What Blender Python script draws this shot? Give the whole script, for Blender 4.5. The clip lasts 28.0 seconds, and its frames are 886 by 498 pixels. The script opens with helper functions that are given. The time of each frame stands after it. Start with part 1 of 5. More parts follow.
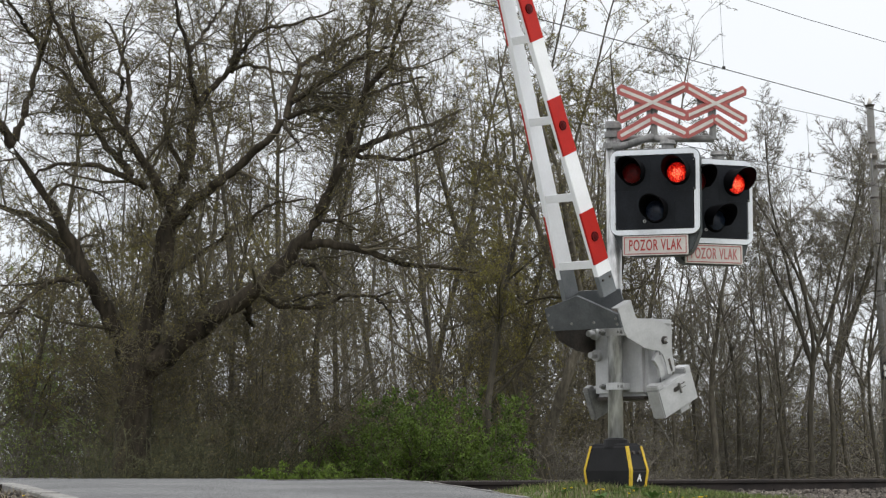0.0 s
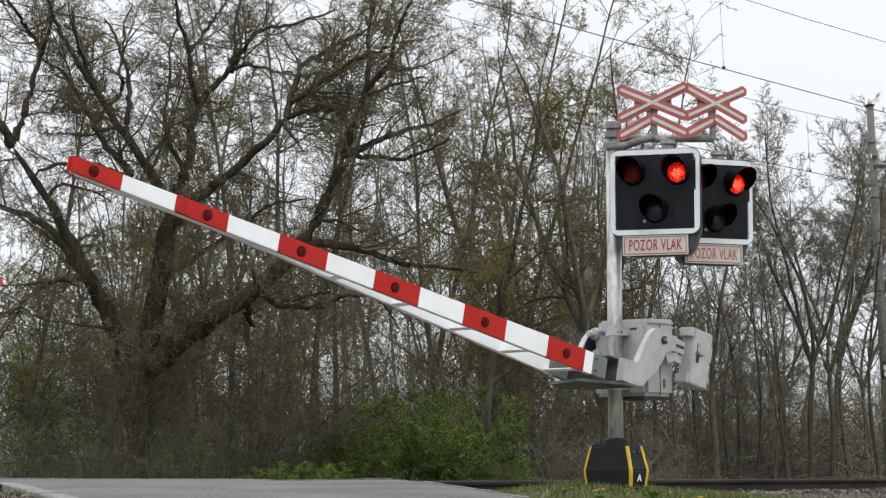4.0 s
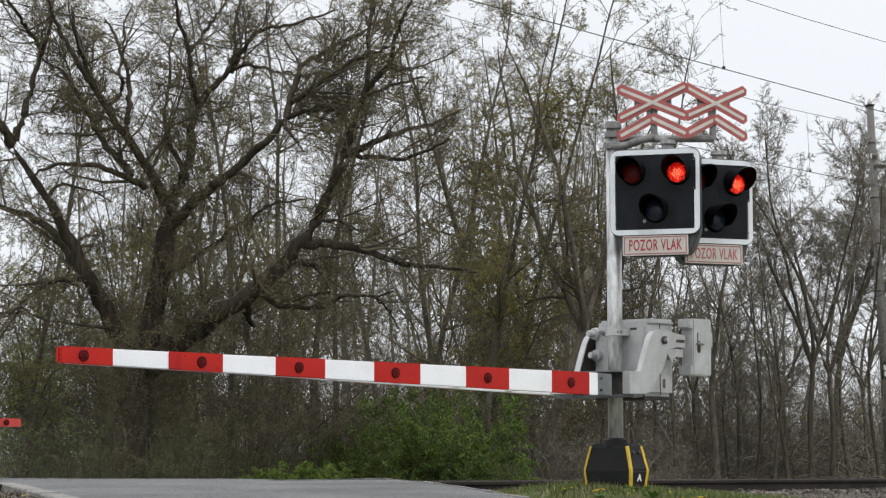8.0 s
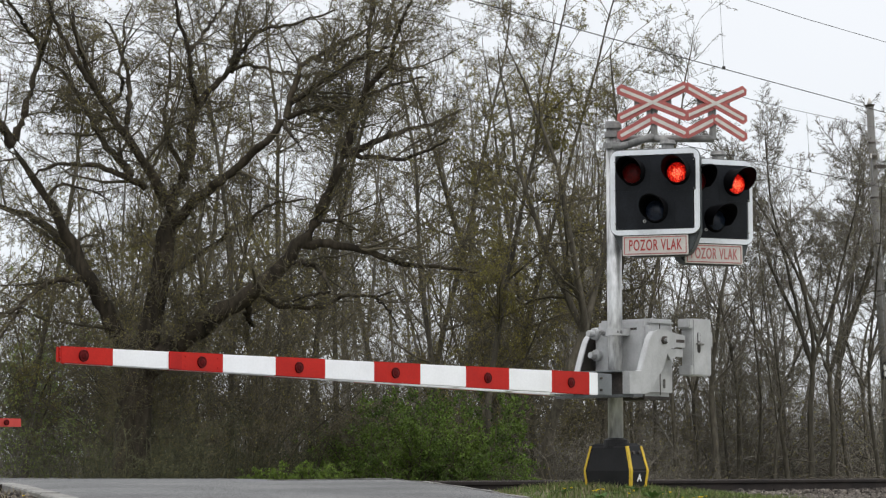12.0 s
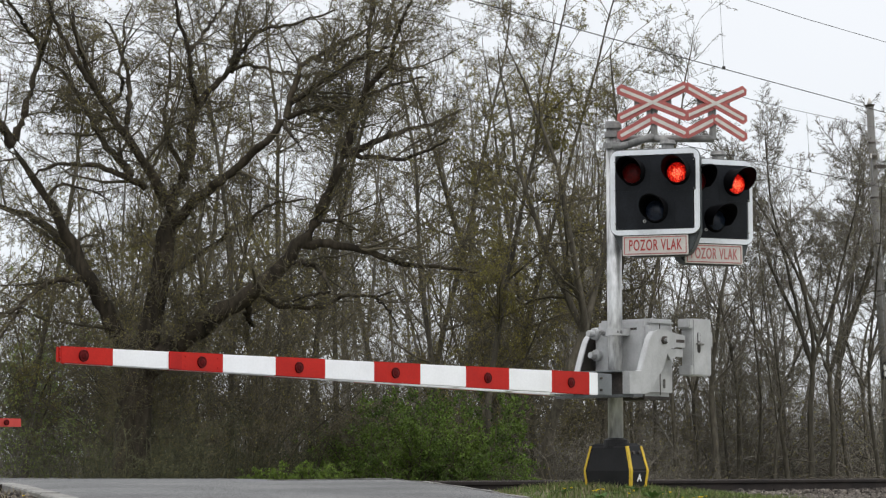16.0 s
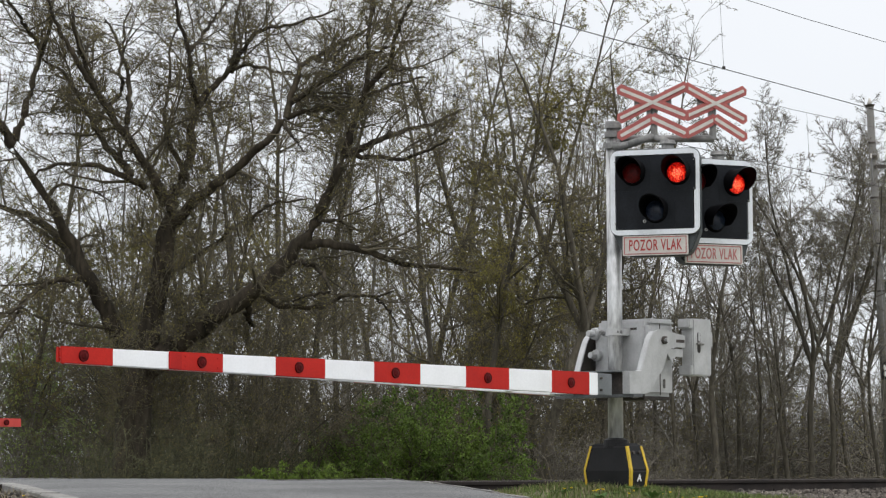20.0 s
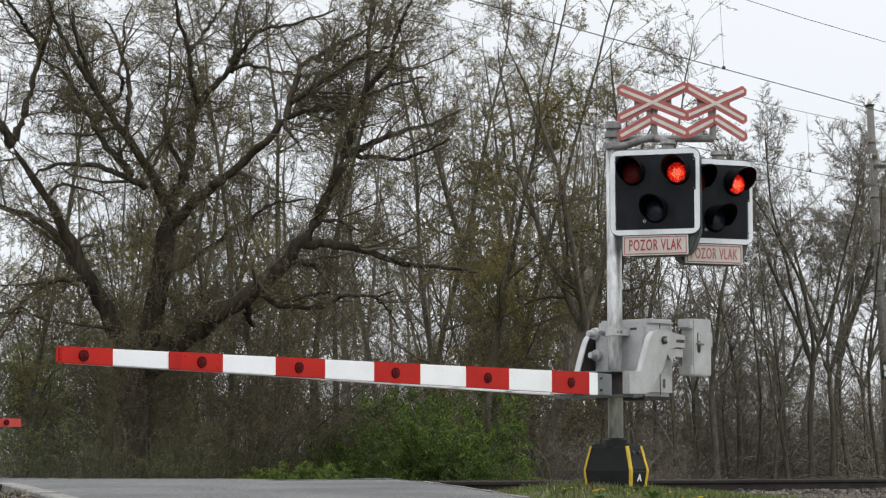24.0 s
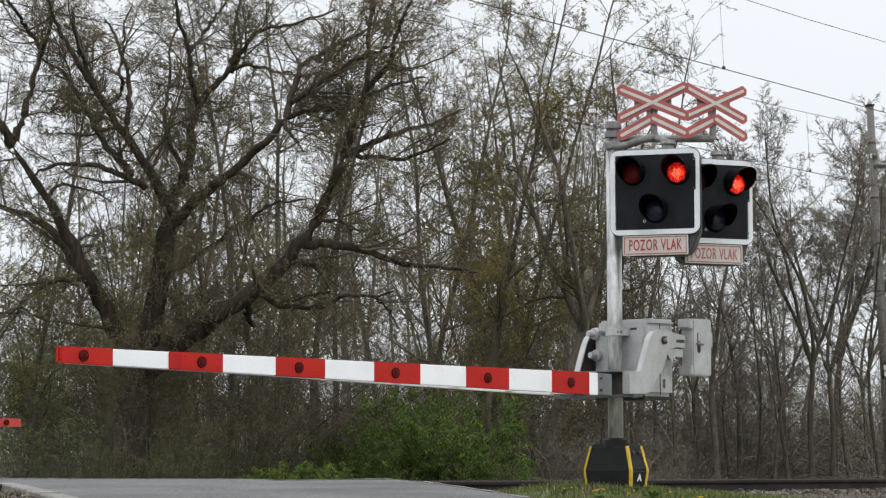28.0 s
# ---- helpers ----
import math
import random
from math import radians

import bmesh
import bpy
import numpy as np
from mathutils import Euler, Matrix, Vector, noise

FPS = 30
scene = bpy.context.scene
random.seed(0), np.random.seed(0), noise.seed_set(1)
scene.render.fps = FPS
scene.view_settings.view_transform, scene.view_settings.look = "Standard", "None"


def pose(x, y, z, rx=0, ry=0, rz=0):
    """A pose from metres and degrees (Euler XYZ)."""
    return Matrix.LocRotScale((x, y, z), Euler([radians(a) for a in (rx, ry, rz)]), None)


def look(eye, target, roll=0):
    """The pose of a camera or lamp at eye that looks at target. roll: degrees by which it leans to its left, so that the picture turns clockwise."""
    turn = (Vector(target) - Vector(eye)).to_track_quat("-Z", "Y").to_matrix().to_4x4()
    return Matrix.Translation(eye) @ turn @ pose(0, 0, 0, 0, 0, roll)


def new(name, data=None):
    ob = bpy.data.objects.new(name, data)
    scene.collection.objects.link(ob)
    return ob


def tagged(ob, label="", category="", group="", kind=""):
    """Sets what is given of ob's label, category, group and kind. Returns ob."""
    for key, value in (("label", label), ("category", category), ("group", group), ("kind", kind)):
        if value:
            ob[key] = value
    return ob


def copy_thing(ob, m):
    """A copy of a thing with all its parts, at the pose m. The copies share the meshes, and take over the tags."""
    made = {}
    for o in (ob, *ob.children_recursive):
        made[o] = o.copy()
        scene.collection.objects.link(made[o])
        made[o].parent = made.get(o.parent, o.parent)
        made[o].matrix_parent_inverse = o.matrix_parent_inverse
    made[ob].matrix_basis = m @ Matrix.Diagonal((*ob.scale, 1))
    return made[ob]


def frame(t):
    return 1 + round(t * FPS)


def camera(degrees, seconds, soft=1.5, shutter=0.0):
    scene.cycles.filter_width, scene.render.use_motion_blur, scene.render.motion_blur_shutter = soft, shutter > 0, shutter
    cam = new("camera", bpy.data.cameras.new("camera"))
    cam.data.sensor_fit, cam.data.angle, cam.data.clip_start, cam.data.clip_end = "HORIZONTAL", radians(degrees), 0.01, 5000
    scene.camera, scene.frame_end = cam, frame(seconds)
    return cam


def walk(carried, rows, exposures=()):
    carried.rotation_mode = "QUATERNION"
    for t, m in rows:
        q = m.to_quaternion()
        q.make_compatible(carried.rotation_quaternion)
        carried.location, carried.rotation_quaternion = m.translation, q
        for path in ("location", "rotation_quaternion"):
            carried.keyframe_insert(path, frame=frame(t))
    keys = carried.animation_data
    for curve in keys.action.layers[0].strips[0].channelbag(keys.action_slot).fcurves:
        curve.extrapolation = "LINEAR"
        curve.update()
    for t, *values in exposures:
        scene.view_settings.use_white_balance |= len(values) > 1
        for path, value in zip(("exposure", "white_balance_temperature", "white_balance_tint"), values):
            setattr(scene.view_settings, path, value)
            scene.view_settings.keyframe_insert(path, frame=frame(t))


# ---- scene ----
# ---- camera ----
EYE = (0.0, 0.0, 0.2)
cam = camera(19.748, 28.0, soft=1.25)
STAND = look(EYE, (0.0, 100.0, 0.2 + 100.0 * math.tan(radians(4.83))), -0.1435)
walk(cam, [(0.0, STAND), (28.0, STAND)], [(0.0, 0.08), (3.5, 0.08), (6.0, 0.02), (28.0, 0.02)])

# ---- world and light: a bright, evenly overcast spring sky ----
world = bpy.data.worlds.new("overcast_sky")
scene.world = world
world.use_nodes = True
wn, wl = world.node_tree.nodes, world.node_tree.links
wn.clear()
sky = wn.new("ShaderNodeTexSky")
sky.sky_type = "NISHITA"
sky.sun_disc = False
sky.sun_elevation, sky.sun_rotation = radians(55), radians(161)
sky_dim = wn.new("ShaderNodeVectorMath")
sky_dim.operation = "SCALE"
sky_dim.inputs["Scale"].default_value = 0.10
wl.new(sky.outputs[0], sky_dim.inputs[0])
coord = wn.new("ShaderNodeTexCoord")
split = wn.new("ShaderNodeSeparateXYZ")
wl.new(coord.outputs["Generated"], split.inputs[0])
height = wn.new("ShaderNodeValToRGB")  # clouds are brighter overhead than near the horizon
height.color_ramp.elements[0].position, height.color_ramp.elements[0].color = 0.0, (0.87, 0.905, 0.962, 1)
height.color_ramp.elements[1].position, height.color_ramp.elements[1].color = 1.0, (2.3, 2.32, 2.35, 1)
mid_sky = height.color_ramp.elements.new(0.22)
mid_sky.color = (0.985, 1.0, 1.03, 1)
wl.new(split.outputs["Z"], height.inputs[0])
cloud = wn.new("ShaderNodeTexNoise")
cloud.inputs["Scale"].default_value, cloud.inputs["Detail"].default_value = 3.0, 4.0
wl.new(coord.outputs["Generated"], cloud.inputs["Vector"])
cloud_ramp = wn.new("ShaderNodeMapRange")
cloud_ramp.inputs["From Min"].default_value, cloud_ramp.inputs["From Max"].default_value = 0.3, 0.7
cloud_ramp.inputs["To Min"].default_value, cloud_ramp.inputs["To Max"].default_value = 0.95, 1.05
wl.new(cloud.outputs[0], cloud_ramp.inputs[0])
cover = wn.new("ShaderNodeVectorMath")
cover.operation = "SCALE"
wl.new(height.outputs[0], cover.inputs[0])
wl.new(cloud_ramp.outputs[0], cover.inputs["Scale"])
mixer = wn.new("ShaderNodeMix")
mixer.data_type = "RGBA"
mixer.inputs[0].default_value = 0.9
wl.new(sky_dim.outputs[0], mixer.inputs[6])
wl.new(cover.outputs[0], mixer.inputs[7])
backg = wn.new("ShaderNodeBackground")
backg.inputs[1].default_value = 1.0
wl.new(mixer.outputs[2], backg.inputs[0])
wout = wn.new("ShaderNodeOutputWorld")
wl.new(backg.outputs[0], wout.inputs[0])

sun_data = bpy.data.lights.new("sun", "SUN")
sun_data.energy, sun_data.angle, sun_data.color = 0.9, radians(40), (1.0, 0.97, 0.92)
sun = new("sun", sun_data)
sun.matrix_basis = look((7, -20, 30), (0, 0, 0))


# ---- materials ----
def material(name, colour, second=None, scale=8.0, rough=0.7, metal=0.0, bump=0.0, bump_scale=60.0, fine=None, spread=(0.35, 0.65),
             vary=0.0, island=False, coord_kind="Object", stretch=(1, 1, 1), specular=0.5, through_light=0.0):
    """A procedural surface: two colours mixed by coarse noise, darkened a little by fine grain, with relief; vary shifts the value piece by piece."""
    m = bpy.data.materials.new(name)
    m.use_nodes = True
    n, l = m.node_tree.nodes, m.node_tree.links
    b = n["Principled BSDF"]
    b.inputs["Roughness"].default_value, b.inputs["Metallic"].default_value = rough, metal
    b.inputs["Specular IOR Level"].default_value = specular
    second = second or tuple(c * 0.75 for c in colour)
    tc = n.new("ShaderNodeTexCoord")
    mp = n.new("ShaderNodeMapping")
    mp.inputs["Scale"].default_value = stretch
    l.new(tc.outputs[coord_kind], mp.inputs[0])
    big = n.new("ShaderNodeTexNoise")
    big.inputs["Scale"].default_value, big.inputs["Detail"].default_value = scale, 5.0
    l.new(mp.outputs[0], big.inputs["Vector"])
    ramp = n.new("ShaderNodeValToRGB")
    ramp.color_ramp.elements[0].position, ramp.color_ramp.elements[0].color = spread[0], (*colour, 1)
    ramp.color_ramp.elements[1].position, ramp.color_ramp.elements[1].color = spread[1], (*second, 1)
    l.new(big.outputs[0], ramp.inputs[0])
    last = ramp.outputs[0]
    grain = n.new("ShaderNodeTexNoise")
    grain.inputs["Scale"].default_value, grain.inputs["Detail"].default_value = bump_scale, 3.0
    l.new(mp.outputs[0], grain.inputs["Vector"])
    if fine:
        span = n.new("ShaderNodeMapRange")
        span.inputs["From Min"].default_value, span.inputs["From Max"].default_value = 0.3, 0.7
        span.inputs["To Min"].default_value, span.inputs["To Max"].default_value = 1 - fine, 1 + fine
        l.new(grain.outputs[0], span.inputs[0])
        mul = n.new("ShaderNodeVectorMath")
        mul.operation = "SCALE"
        l.new(last, mul.inputs[0])
        l.new(span.outputs[0], mul.inputs["Scale"])
        last = mul.outputs[0]
    if vary:
        if island:
            rnd = n.new("ShaderNodeNewGeometry").outputs["Random Per Island"]
        else:
            rnd = n.new("ShaderNodeObjectInfo").outputs["Random"]
        span = n.new("ShaderNodeMapRange")
        span.inputs["To Min"].default_value, span.inputs["To Max"].default_value = 1 - vary, 1 + vary
        l.new(rnd, span.inputs[0])
        mul = n.new("ShaderNodeVectorMath")
        mul.operation = "SCALE"
        l.new(last, mul.inputs[0])
        l.new(span.outputs[0], mul.inputs["Scale"])
        last = mul.outputs[0]
    l.new(last, b.inputs["Base Color"])
    if bump:
        bp = n.new("ShaderNodeBump")
        bp.inputs["Strength"].default_value, bp.inputs["Distance"].default_value = bump, 0.01
        l.new(grain.outputs[0], bp.inputs["Height"])
        l.new(bp.outputs[0], b.inputs["Normal"])
    if through_light:
        tl = n.new("ShaderNodeBsdfTranslucent")
        l.new(last, tl.inputs["Color"])
        mx = n.new("ShaderNodeMixShader")
        mx.inputs[0].default_value = through_light
        l.new(b.outputs[0], mx.inputs[1])
        l.new(tl.outputs[0], mx.inputs[2])
        l.new(mx.outputs[0], n["Material Output"].inputs[0])
    return m


ASPHALT = material("asphalt", (0.099, 0.100, 0.101), (0.140, 0.141, 0.141), 0.9, 0.95, bump=0.8, bump_scale=75, fine=0.85, specular=0.25)
CONCRETE = material("concrete", (0.24, 0.235, 0.22), (0.15, 0.147, 0.138), 5, 0.9, bump=0.4, bump_scale=70, fine=0.25, vary=0.12, specular=0.3)
POLE_CONCRETE = material("pole_concrete", (0.155, 0.15, 0.142), (0.11, 0.106, 0.10), 2.5, 0.9, bump=0.3, bump_scale=50, fine=0.15)
SOIL = material("soil", (0.14, 0.12, 0.085), (0.10, 0.12, 0.05), 0.8, 1.0, bump=0.8, bump_scale=14, fine=0.35)
BALLAST_BED = material("ballast_bed", (0.080, 0.070, 0.058), (0.040, 0.035, 0.030), 6, 1.0, bump=1.0, bump_scale=22, fine=0.4, specular=0.1)
STONE = material("ballast_stone", (0.145, 0.128, 0.112), (0.032, 0.027, 0.024), 4, 0.95, bump=0.3, vary=0.7, island=True, bump_scale=40, specular=0.2)
RAIL_STEEL = material("rusty_rail", (0.030, 0.024, 0.021), (0.016, 0.013, 0.012), 3, 0.8, 0.1, bump=0.4, bump_scale=45, fine=0.25, specular=0.2)
RAIL_TOP = material("worn_rail_head", (0.14, 0.12, 0.105), (0.085, 0.068, 0.058), 6, 0.5, 0.6)
SLEEPER = material("sleeper", (0.20, 0.18, 0.16), (0.13, 0.12, 0.11), 3, 0.9, bump=0.4, vary=0.15)
GALV = material("galvanised_steel", (0.52, 0.525, 0.53), (0.15, 0.15, 0.148), 11, 0.40, 0.5, bump=0.15, bump_scale=38, fine=0.22, stretch=(1, 1, 0.25), spread=(0.44, 0.64))
GALV_OLD = material("weathered_galvanised", (0.25, 0.25, 0.245), (0.15, 0.15, 0.15), 12, 0.6, 0.4, bump=0.15, fine=0.15)
SILVER = material("silver_paint", (0.45, 0.455, 0.46), (0.35, 0.353, 0.355), 7, 0.48, 0.25, bump=0.06, bump_scale=60, fine=0.05, stretch=(1, 1, 0.8), spread=(0.38, 0.72))
GREY_PLATE = material("grey_painted_plate", (0.185, 0.198, 0.208), (0.135, 0.147, 0.155), 5, 0.55, 0.2, bump=0.06, fine=0.08)
DARK_IRON = material("dark_iron", (0.05, 0.045, 0.042), (0.09, 0.075, 0.065), 8, 0.7, 0.4, bump=0.2, fine=0.2)
BOLT = material("bolt_steel", (0.30, 0.29, 0.28), (0.17, 0.165, 0.16), 30, 0.5, 0.6)
WHITE = material("white_paint", (0.84, 0.855, 0.885), (0.78, 0.79, 0.815), 3, 0.45, bump=0.03, fine=0.03)
RED = material("red_paint", (0.45, 0.015, 0.009), (0.38, 0.012, 0.008), 4, 0.5, bump=0.04, fine=0.08, specular=0.25)
REFLECTOR = material("red_reflector", (0.095, 0.005, 0.006), (0.05, 0.003, 0.003), 30, 0.5, specular=0.1)
# the opposite boom's red, paled in colour to stand in for haze
HAZED_RED = material("hazed_red_paint", (0.50, 0.062, 0.050), (0.43, 0.050, 0.042), 4, 0.55, bump=0.04, fine=0.1, specular=0.3)
FADED_RED = material("faded_red", (0.37, 0.098, 0.088), (0.30, 0.074, 0.070), 5, 0.6, fine=0.12)
SIGN_WHITE = material("sign_white", (0.55, 0.525, 0.495), (0.46, 0.44, 0.415), 9, 0.6, fine=0.08)
BLACK = material("black_board", (0.012, 0.014, 0.018), (0.008, 0.0095, 0.012), 6, 0.55, bump=0.05, fine=0.2, specular=0.15)
FRAME_WHITE = material("reflective_white", (0.70, 0.735, 0.78), (0.62, 0.65, 0.69), 6, 0.4, fine=0.05)
# the grey plate again, darkened in colour for shade under the boom's root
SHADED_PLATE = material("shaded_grey_plate", (0.105, 0.112, 0.118), (0.07, 0.075, 0.08), 6, 0.6, 0.2, bump=0.08, fine=0.12)
SPLICE_RED = material("older_red_paint", (0.40, 0.012, 0.010), (0.33, 0.010, 0.008), 5, 0.55, fine=0.1, specular=0.25)
HOOD = material("black_hood", (0.004, 0.004, 0.005), (0.003, 0.003, 0.004), 9, 0.7, specular=0.06)
BODY_GREY = material("dark_grey_housing", (0.055, 0.065, 0.07), (0.04, 0.047, 0.05), 5, 0.5, fine=0.1)
RUBBER = material("black_rubber", (0.0065, 0.0065, 0.0075), (0.011, 0.011, 0.012), 5, 0.6, bump=0.1, fine=0.15, specular=0.25)
YELLOW = material("yellow_paint", (0.62, 0.42, 0.02), (0.50, 0.33, 0.02), 8, 0.55, fine=0.12)
LENS_OFF = material("unlit_red_lens", (0.11, 0.003, 0.003), (0.05, 0.002, 0.002), 60, 0.3, bump=0.5, bump_scale=90, specular=0.15)
# blue in the base colour imitates a bluish glint on the glass
LENS_CLEAR = material("clear_lens", (0.009, 0.014, 0.028), (0.017, 0.025, 0.048), 40, 0.15, bump=0.3, bump_scale=90, specular=0.3)
BARK = material("bark", (0.050, 0.041, 0.029), (0.020, 0.0165, 0.012), 3.0, 0.95, bump=1.0, bump_scale=16, fine=0.45, stretch=(1, 1, 0.3), specular=0.2)
BARK_PALE = material("pale_bark", (0.092, 0.082, 0.064), (0.046, 0.041, 0.032), 2.5, 0.95, bump=0.8, bump_scale=20, fine=0.4, stretch=(1, 1, 0.3), vary=0.3, specular=0.2)
TWIG = material("twig", (0.116, 0.102, 0.070), (0.058, 0.051, 0.036), 1.2, 0.9, vary=0.35, island=True, specular=0.2)
TWIG_PALE = material("pale_twig", (0.160, 0.147, 0.122), (0.085, 0.078, 0.065), 1.0, 0.9, vary=0.35, island=True, specular=0.2)
BRUSH = material("dry_brush", (0.178, 0.162, 0.136), (0.066, 0.060, 0.051), 0.8, 0.95, vary=0.6, island=True, specular=0.2)
BUD = material("opening_buds", (0.215, 0.190, 0.066), (0.125, 0.110, 0.041), 1.5, 0.8, vary=0.5, island=True, specular=0.3, through_light=0.45)
BUD_GREEN = material("young_olive_leaves", (0.240, 0.208, 0.054), (0.142, 0.130, 0.036), 1.5, 0.8, vary=0.45, island=True, specular=0.3, through_light=0.45)
SPRING_LEAF = material("pale_spring_leaf", (0.23, 0.27, 0.085), (0.14, 0.175, 0.055), 1.5, 0.8, vary=0.4, island=True, specular=0.3, through_light=0.4)
LEAF = material("fresh_leaf", (0.135, 0.200, 0.036), (0.050, 0.088, 0.016), 1.2, 0.7, vary=0.6, island=True, specular=0.3, through_light=0.4)
BRIGHT_LEAF = material("bright_young_leaf", (0.170, 0.240, 0.045), (0.085, 0.135, 0.025), 1.2, 0.7, vary=0.5, island=True, specular=0.3, through_light=0.4)
GRASS = material("grass_blade", (0.105, 0.160, 0.040), (0.150, 0.165, 0.062), 2.0, 0.8, vary=0.5, island=True, specular=0.3, through_light=0.3)
DRY_GRASS = material("dry_grass", (0.27, 0.23, 0.14), (0.18, 0.15, 0.09), 3, 0.9, vary=0.3, island=True)
FLOWER = material("dandelion_yellow", (0.80, 0.60, 0.02), (0.72, 0.50, 0.015), 30, 0.8)
PALE_INK = material("faded_sign_red", (0.40, 0.13, 0.12), (0.34, 0.10, 0.095), 9, 0.6)
SIGN_RED = material("sign_red", (0.36, 0.035, 0.028), (0.30, 0.03, 0.025), 9, 0.6)
THICKET = material("bare_thicket", (0.088, 0.089, 0.048), (0.036, 0.036, 0.021), 1.0, 0.95, vary=0.6, island=True, specular=0.2)
CANE = material("pale_cane", (0.20, 0.172, 0.132), (0.105, 0.09, 0.07), 1.5, 0.85, vary=0.5, island=True, specular=0.3)
# deep-wood growth, its colour paled and greyed to imitate distance haze
HAZED_BRUSH = material("hazed_brush", (0.192, 0.180, 0.156), (0.104, 0.097, 0.084), 0.5, 0.95, vary=0.4, island=True, specular=0.1)
WEED = material("weed_leaf", (0.065, 0.135, 0.026), (0.045, 0.090, 0.018), 6, 0.6, vary=0.4, island=True, specular=0.3, through_light=0.25)
WIRE = material("copper_wire", (0.055, 0.052, 0.050), (0.035, 0.034, 0.033), 5, 0.85, specular=0.1)


def glowing(name, colour, strength):
    """A lit lens: bright cells, hottest over the lamp inside."""
    m = bpy.data.materials.new(name)
    m.use_nodes = True
    n, l = m.node_tree.nodes, m.node_tree.links
    b = n["Principled BSDF"]
    b.inputs["Base Color"].default_value = (0.2, 0.01, 0.01, 1)
    b.inputs["Roughness"].default_value = 0.2
    tc = n.new("ShaderNodeTexCoord")
    v = n.new("ShaderNodeTexNoise")
    v.inputs["Scale"].default_value, v.inputs["Detail"].default_value = 75.0, 2.0
    l.new(tc.outputs["Object"], v.inputs["Vector"])
    off = n.new("ShaderNodeVectorMath")
    off.operation = "ADD"
    off.inputs[1].default_value = (0.0, 0.0, 0.012)
    l.new(tc.outputs["Object"], off.inputs[0])
    away = n.new("ShaderNodeVectorMath")
    away.operation = "LENGTH"
    l.new(off.outputs[0], away.inputs[0])
    core = n.new("ShaderNodeMapRange")
    core.inputs["From Min"].default_value, core.inputs["From Max"].default_value = 0.030, 0.102
    core.inputs["To Min"].default_value, core.inputs["To Max"].default_value = 0.20, -0.26
    l.new(away.outputs["Value"], core.inputs[0])
    add = n.new("ShaderNodeMath")
    l.new(v.outputs[0], add.inputs[0])
    l.new(core.outputs[0], add.inputs[1])
    r = n.new("ShaderNodeValToRGB")
    r.color_ramp.elements[0].position, r.color_ramp.elements[0].color = 0.30, (0.10, 0.002, 0.002, 1)
    r.color_ramp.elements[1].position, r.color_ramp.elements[1].color = 0.82, (1.0, 0.30, 0.12, 1)
    hot = r.color_ramp.elements.new(0.60)
    hot.color = (0.95, 0.035, 0.012, 1)
    dim = r.color_ramp.elements.new(0.42)
    dim.color = (*colour, 1)
    l.new(add.outputs[0], r.inputs[0])
    l.new(r.outputs[0], b.inputs["Emission Color"])
    b.inputs["Emission Strength"].default_value = strength
    return m


LENS_LIT = glowing("lit_red_lens", (0.42, 0.004, 0.002), 1.0)


# ---- mesh helpers ----
def part(name, bm, mat, parent=None, label="", smooth=False):
    """Links a bmesh as one mesh object under a thing or a part."""
    me = bpy.data.meshes.new(name)
    bm.to_mesh(me)
    bm.free()
    for one in (mat if isinstance(mat, (list, tuple)) else [mat]):
        me.materials.append(one)
    if smooth:
        me.polygons.foreach_set("use_smooth", [True] * len(me.polygons))
    ob = new(name, me)
    if parent is not None:
        ob.parent = parent
    if label:
        ob["label"] = label
    return ob


def thing(name, label, category, m=None, group="", kind=""):
    ob = new(name)
    ob.empty_display_size = 0.1
    if m is not None:
        ob.matrix_basis = m
    return tagged(ob, label, category, group, kind)


def soften(bm, width, angle=30):
    edges = [e for e in bm.edges if len(e.link_faces) == 2 and e.calc_face_angle(0) > radians(angle)]
    if width and edges:
        bmesh.ops.bevel(bm, geom=edges, offset=width, segments=2, affect="EDGES", clamp_overlap=True)
    return bm


def block(lo, hi, bevel=0.0, bm=None):
    bm = bm or bmesh.new()
    size = [b - a for a, b in zip(lo, hi)]
    mid = [(a + b) / 2 for a, b in zip(lo, hi)]
    got = bmesh.ops.create_cube(bm, size=1.0, matrix=Matrix.Translation(mid) @ Matrix.Diagonal((*size, 1)))
    if bevel:
        edges = list({e for v in got["verts"] for e in v.link_edges})
        bmesh.ops.bevel(bm, geom=edges, offset=bevel, segments=2, affect="EDGES", clamp_overlap=True)
    return bm


def prism(outline, axis, a, b, bevel=0.0, bm=None):
    """The outline, in the two other axes in order, pushed through from a to b along the axis (0, 1 or 2)."""
    bm = bm or bmesh.new()

    def at(p, h):
        q = list(p)
        q.insert(axis, h)
        return q
    low = [bm.verts.new(at(p, a)) for p in outline]
    top = [bm.verts.new(at(p, b)) for p in outline]
    k = len(outline)
    faces = [bm.faces.new(low), bm.faces.new(top[::-1])]
    for i in range(k):
        faces.append(bm.faces.new((low[i], top[i], top[(i + 1) % k], low[(i + 1) % k])))
    bmesh.ops.recalc_face_normals(bm, faces=faces)
    if bevel:
        soften(bm, bevel)
    return bm


def rod(a, b, ra, rb=None, sides=16, bm=None, caps=True):
    """A round bar from a to b."""
    bm = bm or bmesh.new()
    a, b = Vector(a), Vector(b)
    m = Matrix.Translation((a + b) / 2) @ (b - a).to_track_quat("Z", "Y").to_matrix().to_4x4()
    bmesh.ops.create_cone(bm, cap_ends=caps, segments=sides, radius1=ra, radius2=ra if rb is None else rb, depth=(b - a).length, matrix=m)
    return bm


